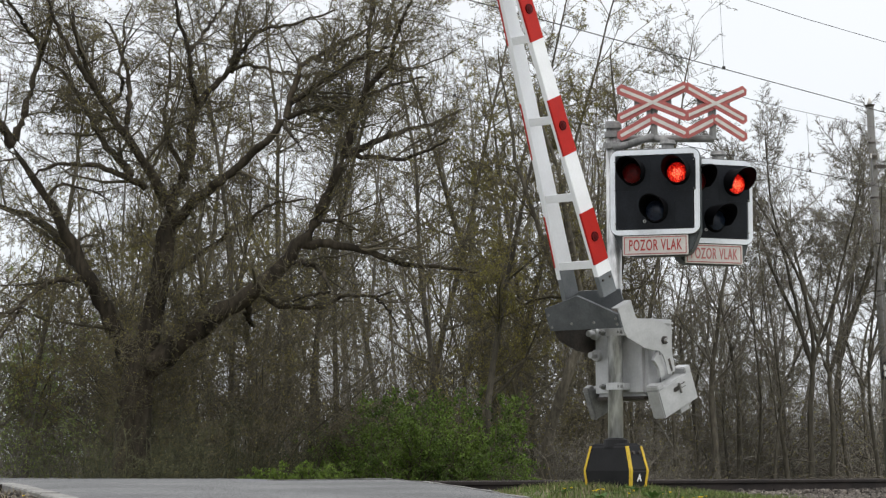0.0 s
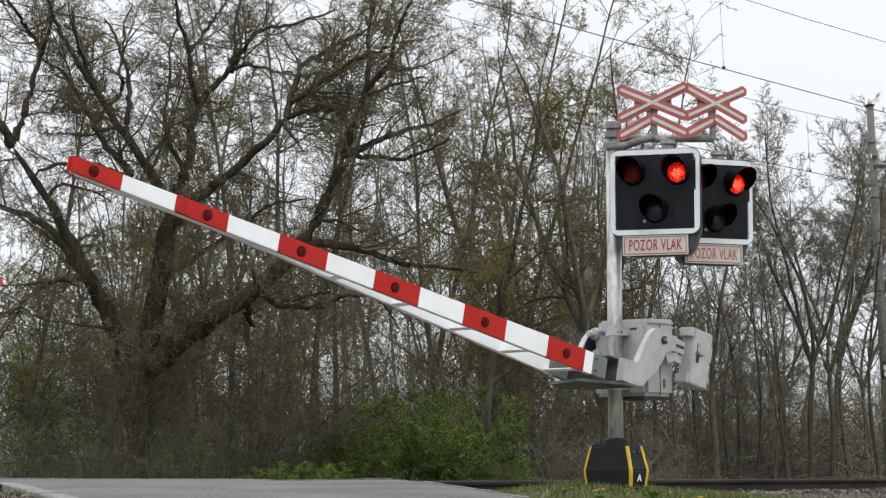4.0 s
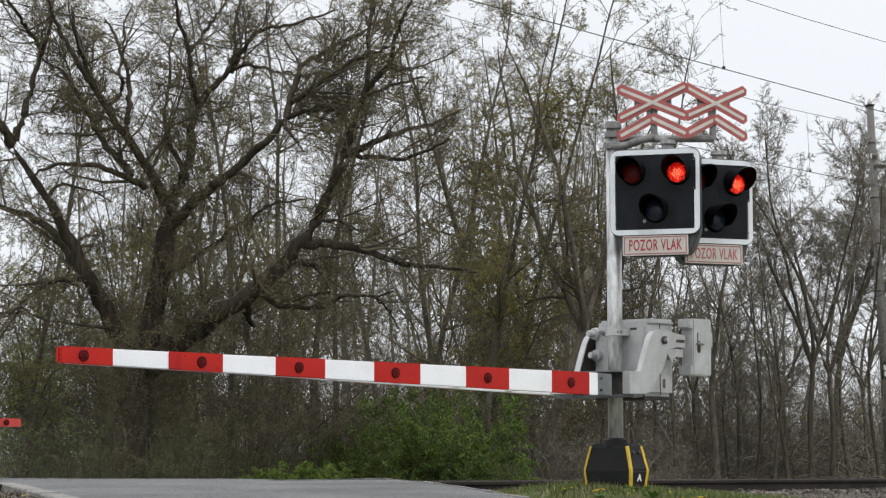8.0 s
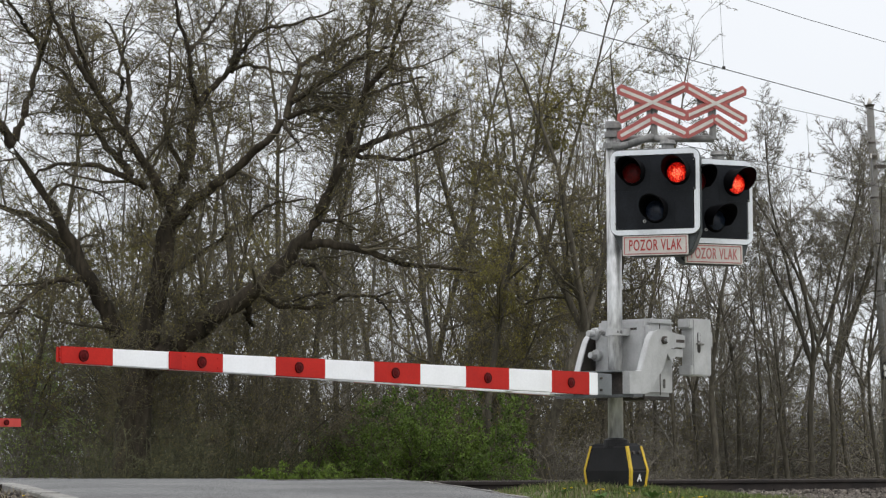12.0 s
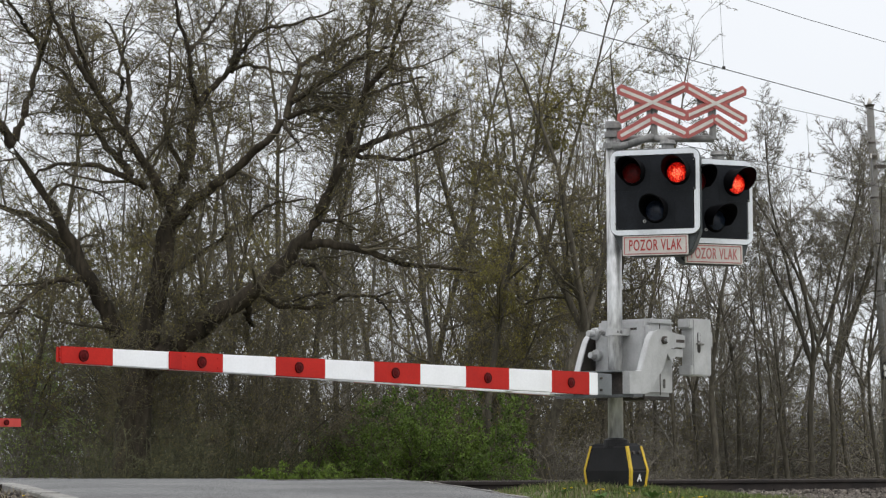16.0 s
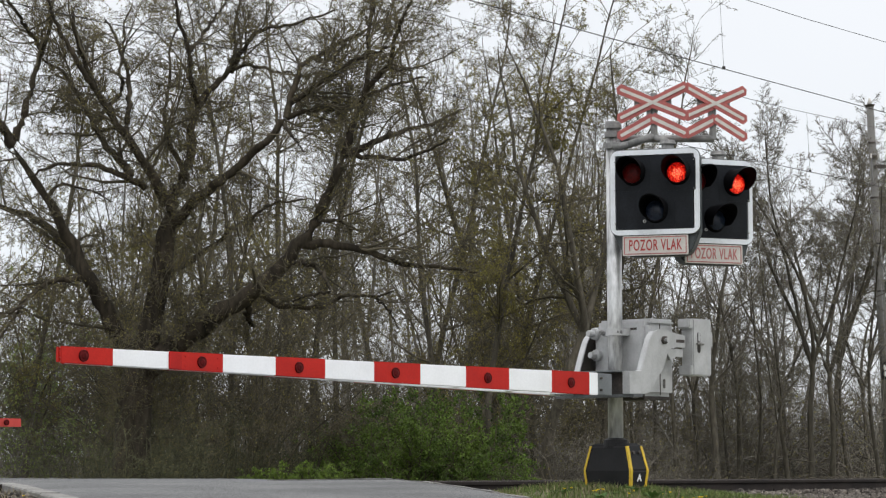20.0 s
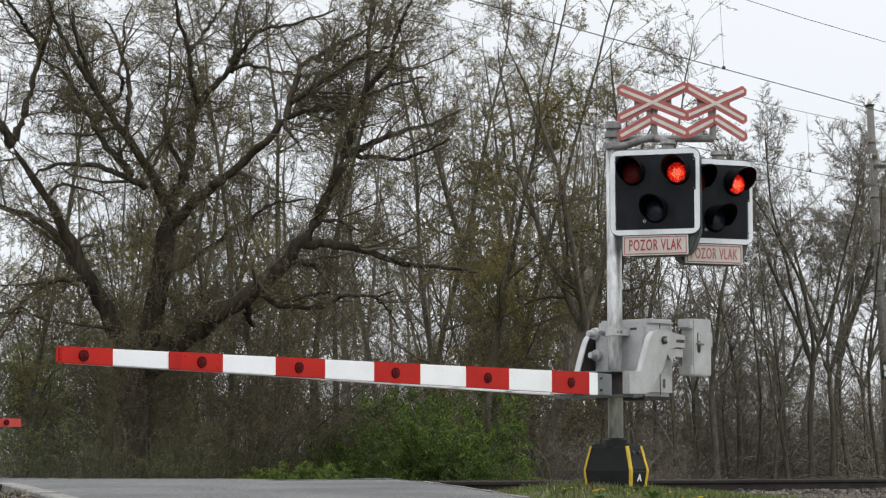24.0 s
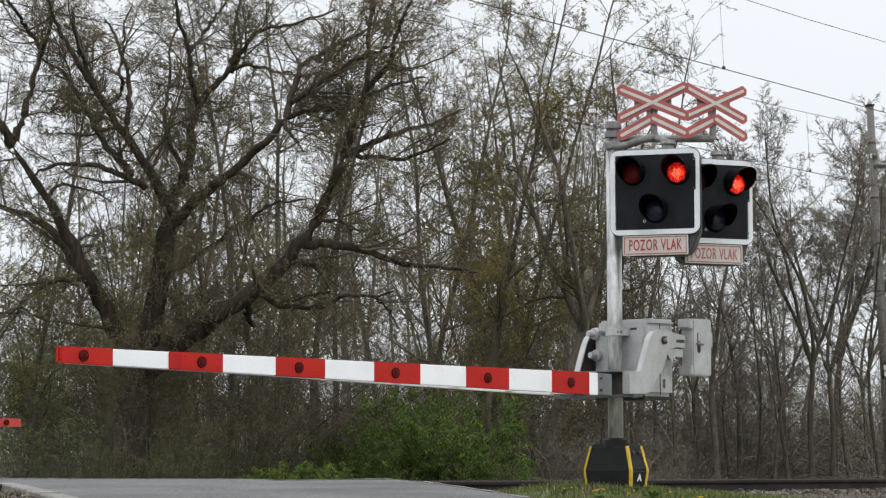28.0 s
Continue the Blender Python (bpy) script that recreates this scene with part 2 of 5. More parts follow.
def bent(points, r, sides=10, bm=None):
    """A pipe through points."""
    bm = bm or bmesh.new()
    for a, b in zip(points, points[1:]):
        rod(a, b, r, r, sides, bm)
    for p in points[1:-1]:
        bmesh.ops.create_uvsphere(bm, u_segments=sides, v_segments=6, radius=r, matrix=Matrix.Translation(p))
    return bm


def mesh_of(name, verts, tris, mat, parent=None, smooth=False):
    """One mesh object from arrays of points and triangles."""
    me = bpy.data.meshes.new(name)
    verts, tris = np.asarray(verts, np.float32), np.asarray(tris, np.int32)
    me.vertices.add(len(verts))
    me.vertices.foreach_set("co", verts.ravel())
    me.loops.add(tris.size)
    me.loops.foreach_set("vertex_index", tris.ravel())
    me.polygons.add(len(tris))
    me.polygons.foreach_set("loop_start", np.arange(0, tris.size, 3, dtype=np.int32))
    me.polygons.foreach_set("loop_total", np.full(len(tris), 3, np.int32))
    if smooth:
        me.polygons.foreach_set("use_smooth", np.ones(len(tris), bool))
    me.materials.append(mat)
    me.update(calc_edges=True)
    me.validate()
    ob = new(name, me)
    if parent is not None:
        ob.parent = parent
    return ob


# ---- growing wood ----
def unit(v):
    return v / np.maximum(np.linalg.norm(v, axis=-1, keepdims=True), 1e-9)


def grow(rng, start, way, length, steps, wander, lift):
    """Curved branches: (N, steps + 1, 3) points."""
    pts = [start]
    d = unit(way)
    for _ in range(steps):
        d = unit(d + rng.normal(0, wander, d.shape) + np.array([0, 0, lift]))
        pts.append(pts[-1] + d * (length / steps)[:, None])
    return np.stack(pts, 1)


def tubes(pts, radii, sides, rough=0.0):
    """Tapered tubes round curves: points (N, K, 3), radii (N, K). The last ring closes to a point."""
    n, k, _ = pts.shape
    tang = unit(np.gradient(pts, axis=1))
    ref = np.where(np.abs(tang[..., 2:3]) > 0.9, np.array([1.0, 0, 0]), np.array([0, 0, 1.0]))
    e1 = unit(np.cross(tang, ref))
    e2 = np.cross(tang, e1)
    ang = np.arange(sides) * 2 * np.pi / sides
    ring = pts[:, :-1, None] + radii[:, :-1, None, None] * (e1[:, :-1, None] * np.cos(ang)[:, None] + e2[:, :-1, None] * np.sin(ang)[:, None])
    if rough:
        lump = np.random.default_rng(n * k).normal(0, rough, ring.shape[:3])[..., None]
        ring = pts[:, :-1, None] + (ring - pts[:, :-1, None]) * (1 + lump)
    verts = np.concatenate([ring.reshape(n, -1, 3), pts[:, -1:, :]], 1)
    per = (k - 1) * sides + 1
    one = []
    for i in range(k - 2):
        for s in range(sides):
            a, b = i * sides + s, i * sides + (s + 1) % sides
            one += [(a, b, b + sides), (a, b + sides, a + sides)]
    for s in range(sides):
        one.append(((k - 2) * sides + s, (k - 2) * sides + (s + 1) % sides, per - 1))
    one = np.array(one)
    tris = (one[None] + (np.arange(n) * per)[:, None, None]).reshape(-1, 3)
    return verts.reshape(-1, 3), tris


def sprout(rng, pts, radii, count, low, angle, size, keep=0.0):
    """Places and directions of count side branches for each parent curve, with the parent's radius there and the place along it."""
    n, k, _ = pts.shape
    span = np.linalg.norm(np.diff(pts, axis=1), axis=2).sum(1)
    who = np.sort(rng.choice(n, n * count, p=span / span.sum()))  # long wood bears more
    t = rng.uniform(low, 1.0, len(who))
    f = t * (k - 1)
    i = np.minimum(f.astype(int), k - 2)
    w = (f - i)[:, None]
    p = pts[who, i] * (1 - w) + pts[who, i + 1] * w
    d = unit(pts[who, i + 1] - pts[who, i])
    r = radii[who, i] * (1 - w[:, 0]) + radii[who, i + 1] * w[:, 0]
    side = unit(np.cross(d, rng.normal(0, 1, d.shape)))
    a = np.radians(rng.normal(angle, 12, len(who)))[:, None]
    way = d * np.cos(a) + side * np.sin(a)
    total = span[who] ** 0.6 * span.mean() ** 0.4
    length = total * size * rng.uniform(0.55, 1.25, len(who)) * (1.15 - 0.6 * t)
    return p, way, length, r


def leaves(rng, pts, count, size, droop=0.0):
    """Small folded leaves along curves, each of two triangles."""
    n, k, _ = pts.shape
    who = rng.integers(0, n, count)
    f = rng.uniform(0.2, 1, count) * (k - 1)
    i = np.minimum(f.astype(int), k - 2)
    w = (f - i)[:, None]
    p = pts[who, i] * (1 - w) + pts[who, i + 1] * w + rng.normal(0, 0.01, (count, 3))
    a = unit(rng.normal(0, 1, (count, 3)) + np.array([0, 0, -droop]))
    b = unit(np.cross(a, rng.normal(0, 1, (count, 3))))
    c = np.cross(a, b)
    s = (size * rng.uniform(0.5, 1.4, count))[:, None]
    quad = np.stack([p, p + a * s * 0.55 + b * s * 0.38, p + a * s, p + a * s * 0.5 - b * s * 0.3 + c * s * 0.18], 1)
    tris = (np.array([(0, 1, 2), (0, 2, 3)])[None] + (np.arange(count) * 4)[:, None, None]).reshape(-1, 3)
    return quad.reshape(-1, 3), tris


def stack(parts):
    vs, ts, base = [], [], 0
    for v, t in parts:
        vs.append(v)
        ts.append(t + base)
        base += len(v)
    return np.concatenate(vs), np.concatenate(ts)


def ramped(pts, r0, r1, power=1.0):
    """Radii that run from r0 to r1 along curves."""
    t = np.linspace(0, 1, pts.shape[1])[None] ** power
    return np.asarray(r0)[:, None] * (1 - t) + np.asarray(r1)[:, None] * t


def crown(rng, limbs, limb_radii, plan, leaf_count, leaf_size, thin=0.0035):
    """Side branches on limbs, level by level. plan: rows of (count, low, angle, size, steps, wander, lift, sides). Returns wood and leaf arrays."""
    wood, curves, radii = [], limbs, limb_radii
    bearers = []
    for level, (count, low, angle, size, steps, wander, lift, sides) in enumerate(plan):
        p, way, length, r = sprout(rng, curves, radii, count, low, angle, size)
        if level == 0:
            way[:, 2] = np.maximum(way[:, 2], -0.2)  # first branches seldom point down
        new_pts = grow(rng, p, way, length, steps, wander, lift)
        r0 = np.maximum(r * 0.55, thin)
        rad = ramped(new_pts, np.minimum(r0, 0.0115 * length + thin), np.full(len(r0), thin * 0.7))
        wood.append(tubes(new_pts, rad, sides))
        curves, radii = new_pts, rad
        if level >= len(plan) - 2:
            bearers.append(new_pts)
    if not leaf_count:
        return stack(wood), None
    return stack(wood), stack([leaves(rng, b, leaf_count // len(bearers), leaf_size) for b in bearers])


# ---- the lie of the land ----
RAIL_AT, RAIL_WAY = (3.54, 32.28), (0.56, 0.8285)  # a point on the nearest rail, and the railway's direction


def across(x, y):
    """Distance beyond the nearest rail, square to the railway."""
    return -RAIL_WAY[1] * (x - RAIL_AT[0]) + RAIL_WAY[0] * (y - RAIL_AT[1])


def on_track(along, off, z=0.0):
    return (RAIL_AT[0] + RAIL_WAY[0] * along - RAIL_WAY[1] * off, RAIL_AT[1] + RAIL_WAY[1] * along + RAIL_WAY[0] * off, z)


def grade(along):
    """The line falls gently away from the crossing."""
    return -0.0038 * max(-30.0, min(60.0, along)) - 0.008


def along_of(x, y):
    return RAIL_WAY[0] * (x - RAIL_AT[0]) + RAIL_WAY[1] * (y - RAIL_AT[1])


def road_right(y):
    return 0.36 - 0.168 * (y - 19.0)


def road_left(y):
    return -2.56 - (0.285 if y > 18 else 0.156) * (y - 18.0) if y < 27 else -5.125 - 0.156 * (y - 27.0)


def road_height(x, y):
    top = 0.055 - 0.0019 * max(0.0, 25.0 - max(y, -1.0)) ** 2
    s = across(x, y)
    k = min(1.0, max(0.0, (s + 0.9) / 0.7))
    return top * (1 - k) + (grade(along_of(x, y)) - 0.001) * k if y > 18 else top


def ground_height(x, y):
    s = across(x, y)
    z = -0.2 + (grade(along_of(x, y)) if -4 < s < 12 else 0.0)
    if s < -1.0:
        rise = 0.055 - 0.0019 * max(0.0, 25.0 - max(y, -1.0)) ** 2
        k = min(1.0, (-1.0 - s) / 1.5)
        z = z * (1 - k) - 0.18 * k
        z = min(z, rise - 0.06) if y < 20 else z
        z += 0.18 * math.exp(-((x - 1.3) / 1.1) ** 2 - ((y - 22.5) / 2.0) ** 2)
        if x < road_left(y) + 0.3:
            z = rise - 0.035
        elif x < road_right(y) + 0.5:
            z = rise - 0.09
    elif s > 7.5:
        z = -0.33 - 0.03 * min(10.0, s - 7.5) * 0.3
    z += 0.02 * noise.noise((x * 0.4, y * 0.4, 0.0)) * (0.0 if road_left(y) - 0.3 < x < road_right(y) + 0.3 else 1.0)
    return z


def ticks(lo, hi, step, far):
    inner = list(np.arange(lo, hi + step / 2, step))
    outer = [8, 20, 50, 120, 300, 800, far]
    return [lo - o for o in reversed(outer)] + inner + [hi + o for o in outer]


def build_ground():
    xs, ys = ticks(-26, 26, 0.55, 3000), ticks(-6, 72, 0.55, 3000)
    bm = bmesh.new()
    rows = []
    for y in ys:
        rows.append([bm.verts.new((x, y, ground_height(x, y))) for x in xs])
    for r0, r1 in zip(rows, rows[1:]):
        for i in range(len(xs) - 1):
            bm.faces.new((r0[i], r0[i + 1], r1[i + 1], r1[i]))
    tagged(part("ground", bm, SOIL, smooth=True), "bare brown soil with thin spring grass beside a railway", "ground", kind="structure")


def build_road():
    bm = bmesh.new()
    rng = random.Random(3)
    ys = list(np.arange(-30, 15, 1.5)) + list(np.arange(15, 40, 0.3)) + list(np.arange(40, 80, 2.0))
    rows = []
    for y in ys:
        l, r = road_left(y), road_right(y) + rng.uniform(-0.012, 0.012)
        row = [bm.verts.new((l, y, road_height(l, y) - 0.2))]
        for i in range(9):
            x = l + (r - l) * i / 8
            row.append(bm.verts.new((x, y, road_height(x, y) + 0.006 * math.sin(math.pi * i / 8))))
        row.append(bm.verts.new((r + 0.05, y, road_height(r, y) - 0.2)))
        rows.append(row)
    for r0, r1 in zip(rows, rows[1:]):
        for i in range(len(r0) - 1):
            bm.faces.new((r0[i], r0[i + 1], r1[i + 1], r1[i]))
    tagged(part("road", bm, ASPHALT), "grey worn asphalt lane rising to a railway crossing", "road", kind="structure")


def build_kerb():
    kerb = thing("kerb", "pale concrete kerbstones along the edge of the lane", "kerb", kind="structure")
    rng = random.Random(5)
    y = 8.0
    while y < 24.9:
        y1 = y + 0.98
        a, b = road_left(y), road_left(y1)
        za, zb = road_height(a, y) + 0.008 + rng.uniform(-0.005, 0.005), road_height(b, y1) + 0.008 + rng.uniform(-0.005, 0.005)
        bm = bmesh.new()
        vs = []
        for x, yy, z in ((a, y, za), (b, y1, zb)):
            vs.append([bm.verts.new((x + dx, yy, z + dz)) for dx, dz in ((-0.16, -0.3), (-0.16, -0.012), (-0.148, 0), (-0.012, 0), (0.0, -0.012), (0.0, -0.3))])
        for i in range(6):
            bm.faces.new((vs[0][i], vs[0][(i + 1) % 6], vs[1][(i + 1) % 6], vs[1][i]))
        bm.faces.new(vs[0][::-1])
        bm.faces.new(vs[1])
        bmesh.ops.recalc_face_normals(bm, faces=bm.faces)
        part("kerbstone", bm, CONCRETE, kerb)
        y += 1.0


RAIL_PROFILE = [(-0.07, 0.0), (0.07, 0.0), (0.07, 0.012), (0.012, 0.03), (0.009, 0.12), (0.035, 0.135), (0.036, 0.165), (0.028, 0.172),
                (-0.028, 0.172), (-0.036, 0.165), (-0.035, 0.135), (-0.009, 0.12), (-0.012, 0.03), (-0.07, 0.012)]
TURN = math.degrees(math.atan2(RAIL_WAY[1], RAIL_WAY[0]))


def build_track(off, name, drop=0.0):
    """A track whose nearer rail lies off metres beyond the nearest rail."""
    track = thing(name, "rusty railway track on concrete sleepers in ballast", "railway track", pose(*on_track(0, off, -0.18 - drop), 0, math.degrees(0.0038), TURN), kind="structure")
    for o in (0.0, 1.507):
        bm = prism([(-p[0] + o, p[1]) for p in RAIL_PROFILE], 0, -60, 120)
        for f in bm.faces:
            if f.normal.z > 0.9 and f.calc_center_median().z > 0.17:
                f.material_index = 1
        part("rail", bm, [RAIL_STEEL, RAIL_TOP], track)
    bm = block((-0.13, -0.45, -0.17), (0.13, 1.95, -0.005), 0.02)
    me = None
    for i in range(-25, 75):
        if me is None:
            ob = part("sleeper", bm, SLEEPER, track)
            me = ob.data
        else:
            ob = new("sleeper", me)
            ob.parent = track
        ob.matrix_basis = pose(i * 0.6, 0, 0)
    me = None
    for i in range(-20, 40):
        for o in (0.0, 1.507):
            for side in (-0.095, 0.095):
                if me is None:
                    bm = block((-0.05, -0.035, -0.004), (0.05, 0.035, 0.03), 0.006)
                    rod((0, 0, 0.03), (0, 0, 0.06), 0.016, 0.016, 6, bm)
                    ob = part("rail_clip", bm, RAIL_STEEL, track)
                    me = ob.data
                else:
                    ob = new("rail_clip", me)
                    ob.parent = track
                ob.matrix_basis = pose(i * 0.6, o + side, 0)


def build_ballast():
    bm = bmesh.new()
    rows = []
    for a in list(np.arange(-60, -20, 4.0)) + list(np.arange(-20, 30, 0.6)) + list(np.arange(30, 121, 4.0)):
        row = []
        for off, z in ((-3.2, -0.235), (-2.2, -0.20), (-1.1, -0.178), (0.7, -0.178), (2.4, -0.178), (3.0, -0.25), (5.0, -0.308), (7.0, -0.31), (8.6, -0.42)):
            row.append(bm.verts.new(on_track(a, off, z + (grade(a) if -30 < a < 60 else grade(-30 if a < 0 else 60)) + 0.012 * noise.noise((a * 1.3, off * 1.3, 5.0)))))
        rows.append(row)
    for r0, r1 in zip(rows, rows[1:]):
        for i in range(len(r0) - 1):
            bm.faces.new((r0[i + 1], r0[i], r1[i], r1[i + 1]))
    tagged(part("ballast", bm, BALLAST_BED, smooth=True), "bed of brown-grey ballast under the railway tracks", "ballast", kind="structure")


def stones(name, label, count, size, place, mat, seed):
    """Many broken stones, as one object."""
    rng = np.random.default_rng(seed)
    bm = bmesh.new()
    bmesh.ops.create_icosphere(bm, subdivisions=1, radius=1)
    base = np.array([v.co[:] for v in bm.verts])
    faces = np.array([[v.index for v in f.verts] for f in bm.faces])
    bm.free()
    vs, ts = [], []
    for i in range(count):
        x, y, z = place(rng)
        s = size * rng.uniform(0.5, 1.3)
        q = rng.normal(0, 1, (3, 3))
        q, _ = np.linalg.qr(q)
        shape = base * (1 + rng.normal(0, 0.26, (len(base), 1))) * np.array([1, rng.uniform(0.45, 0.9), rng.uniform(0.25, 0.6)])
        vs.append((shape * s) @ q.T + np.array([x, y, z + s * 0.3]))
        ts.append(faces + i * len(base))
    return tagged(mesh_of(name, np.concatenate(vs), np.concatenate(ts), mat), label, "stones", kind="stuff")


def build_stones():
    def bed(rng):
        a, o = rng.uniform(-7, 9), rng.uniform(-3.4, -0.12)
        x, y, _ = on_track(a, o)
        return x, y, (-0.178 if o > -2 else -0.21) + grade(a) + rng.uniform(-0.01, 0.02)
    stones("ballast_stones", "loose brown-grey broken ballast stones beside the rail", 3600, 0.038, bed, STONE, 11)

    def apron(rng):
        y = rng.uniform(21.5, 30)
        x = rng.uniform(0.105, 0.19) * y
        return x, y, ground_height(x, y)
    stones("gravel", "scattered grey-brown gravel in front of the railway", 2600, 0.032, apron, STONE, 12)

    def verge(rng):
        y = rng.uniform(16.5, 24)
        x = road_left(y) - 0.2 - rng.uniform(0, 1.0) ** 1.3 * 1.6
        return x, y, ground_height(x, y)
    stones("verge_gravel", "loose grey gravel beside the concrete kerb", 1500, 0.028, verge, STONE, 13)


def build_wires():
    """Contact and carrying wires over both tracks, with droppers."""
    def line(name, label, off, height_at, r):
        bm = bmesh.new()
        pts = [on_track(a, off, height_at(a)) for a in np.arange(-60, 200.1, 4.0)]
        for p, q in zip(pts, pts[1:]):
            rod(p, q, r, r, 5, bm, False)
        return tagged(part(name, bm, WIRE), label, "wire", kind="structure")
    for off, contact, low, first in ((0.75, 5.50, 6.54, 1.56), (4.9, 5.43, 6.47, 12.74)):
        def carry(a, low=low, dip=first if off < 2 else 9.0):
            u = (((a - dip + 29.0) % 58.0) - 29.0) / 29.0
            return low + 1.3 * u * u
        line("contact_wire", "thin dark overhead contact wire above the railway", off, lambda a: contact, 0.0062)
        line("carrying_wire", "thin dark overhead carrying wire above the railway", off, carry, 0.0046)
        for i in range(-3, 5):
            a = first + i * 11.5
            bm = rod(on_track(a, off, contact), on_track(a - 0.1, off, carry(a)), 0.0026, 0.0026, 5)
            c = on_track(a, off, contact + 0.015)
            block([v - 0.02 for v in c], [v + 0.02 for v in c], 0, bm)
            tagged(part("dropper", bm, WIRE), "thin wire dropper between the overhead wires", "wire", "droppers", "structure")


def build_road_edge():
    """A worn pale edging along the lane's verge."""
    rng = random.Random(8)
    bm = bmesh.new()
    y = 14.0
    while y < 25.5:
        step = rng.uniform(0.25, 0.7)
        x0, x1 = road_right(y) + rng.uniform(-0.01, 0.015), road_right(y + step) + rng.uniform(-0.01, 0.015)
        h0, h1 = road_height(x0, y) + rng.uniform(0.004, 0.012), road_height(x1, y + step) + rng.uniform(0.004, 0.012)
        w = rng.uniform(0.05, 0.08)
        low = [bm.verts.new(p) for p in ((x0, y, h0 - 0.1), (x0 + w, y, h0 - 0.1), (x1 + w, y + step - 0.01, h1 - 0.1), (x1, y + step - 0.01, h1 - 0.1))]
        top = [bm.verts.new(p) for p in ((x0, y, h0), (x0 + w, y, h0 - 0.004), (x1 + w, y + step - 0.01, h1 - 0.004), (x1, y + step - 0.01, h1))]
        bm.faces.new(top)
        for i in range(4):
            bm.faces.new((low[i], low[(i + 1) % 4], top[(i + 1) % 4], top[i]))
        y += step
    bmesh.ops.recalc_face_normals(bm, faces=bm.faces)
    tagged(part("road_edge", bm, CONCRETE), "worn pale edging along the asphalt lane", "edging", kind="structure")


def build_crossing_strip():
    """A pale worn edge beam, with a dark joint before it, where the lane meets the rail."""
    strip = thing("crossing_strip", "narrow worn concrete edge beam with dark joint beside the rail", "edging", kind="structure")
    rng = random.Random(9)
    for name, s0, s1, rise, mat in (("joint", -1.06, -0.95, 0.005, RUBBER), ("edge_beam", -0.95, -0.82, 0.013, CONCRETE)):
        for i in range(3):
            bm = bmesh.new()
            a0, a1 = -10.4 + 0.6 * i, -9.81 + 0.6 * i
            h = rise + rng.uniform(-0.001, 0.0015)
            top, low = [], []
            for a, s in ((a0, s0), (a1, s0), (a1, s1), (a0, s1)):
                x, y, _ = on_track(a, s)
                z = road_height(x, y)
                top.append(bm.verts.new((x, y, z + h)))
                low.append(bm.verts.new((x, y, z - 0.08)))
            bm.faces.new(top)
            for q in range(4):
                bm.faces.new((low[q], low[(q + 1) % 4], top[(q + 1) % 4], top[q]))
            bmesh.ops.recalc_face_normals(bm, faces=bm.faces)
            part(name, bm, mat, strip)


def build_catenary_pole():
    pole = thing("catenary_pole", "tapered grey concrete railway pole with steel clamps", "pole", pose(9.41, 53.7, -0.35, 0, -2.27, 0))
    part("shaft", rod((0, 0, -0.5), (0, 0, 8.1), 0.115, 0.077, 20), POLE_CONCRETE, pole, smooth=True)
    part("cap", rod((0, 0, 8.1), (0, 0, 8.15), 0.078, 0.108, 20), DARK_IRON, pole)
    part("knob", rod((0, 0, 8.15), (0, 0, 8.29), 0.05, 0.022, 14), SIGN_WHITE, pole, "pale knob on the pole's top", True)
    for z in (1.55, 4.15, 5.16, 6.14, 7.31):
        r = 0.115 - 0.0044 * (z + 0.5) + 0.008
        part("steel_band", rod((0, 0, z), (0, 0, z + 0.04), r, r, 20), DARK_IRON, pole)
    part("clamp", block((-0.09, -0.12, 6.99), (0.12, -0.06, 7.06), 0.01), DARK_IRON, pole)
    for x in (-0.06, 0.10):
        part("insulator", rod((x, -0.14, 7.0), (x, -0.14, 7.09), 0.025, 0.02, 10), SIGN_WHITE, pole, "small white insulator")
    part("bracket", block((0.0, -0.12, 6.77), (1.4, -0.06, 6.85), 0.01), DARK_IRON, pole)
    part("stay", bent([(-0.05, -0.1, 7.0), (-0.04, -0.1, 6.5)], 0.012), GALV_OLD, pole)
    part("stay", bent([(0.02, -0.1, 5.1), (0.04, -0.13, 4.75), (0.14, -0.13, 4.5), (0.16, -0.1, 4.3)], 0.016), GALV_OLD, pole)
    part("cable", rod((0.03, -0.105, 0.2), (0.015, -0.095, 4.3), 0.012, 0.012, 8), GALV_OLD, pole)
    part("arm", bent([(0.1, 0, 4.25), (2.4, -1.6, 5.6)], 0.03), GALV_OLD, pole)
    plate = part("number_plate", block((-0.085, -0.15, 2.30), (0.2, -0.13, 2.68), 0.008), BLACK, pole, "small black plate with white bars")
    for z in (2.50, 2.37):
        part("white_bar", block((-0.045, -0.157, z), (0.0, -0.151, z + 0.10)), WHITE, plate)


build_ground()
build_road_edge()
build_road()
build_kerb()
build_crossing_strip()
build_track(0.0, "railway_track")
build_track(4.15, "railway_track", 0.13)
build_ballast()
build_stones()
build_wires()
build_catenary_pole()


# ---- the barrier ----
PIVOT = (1.8488, 22.0407, 1.2921)
BARRIER_TURN = 180 + 46.254
MAST = (1.4924, 22.10)


def to_mast(u, n, z):
    """From the drive's own axes, with the pivot as origin, to the barrier's axes round its mast."""
    a = radians(BARRIER_TURN)
    px, py = PIVOT[0] - MAST[0], PIVOT[1] - MAST[1]
    du = px * math.cos(a) + py * math.sin(a)
    dn = -px * math.sin(a) + py * math.cos(a)
    return (u + du, n + dn, z + PIVOT[2])


SHIFT = to_mast(0, 0, 0)
AXIS_DROP = 0.03  # the boom turns about a point this far under its own origin
FRONT_N, BACK_N = 0.08, -0.70
MEET = 0.75 + (0.47 - 0.106) / 0.0936  # where the two rails of the boom come together


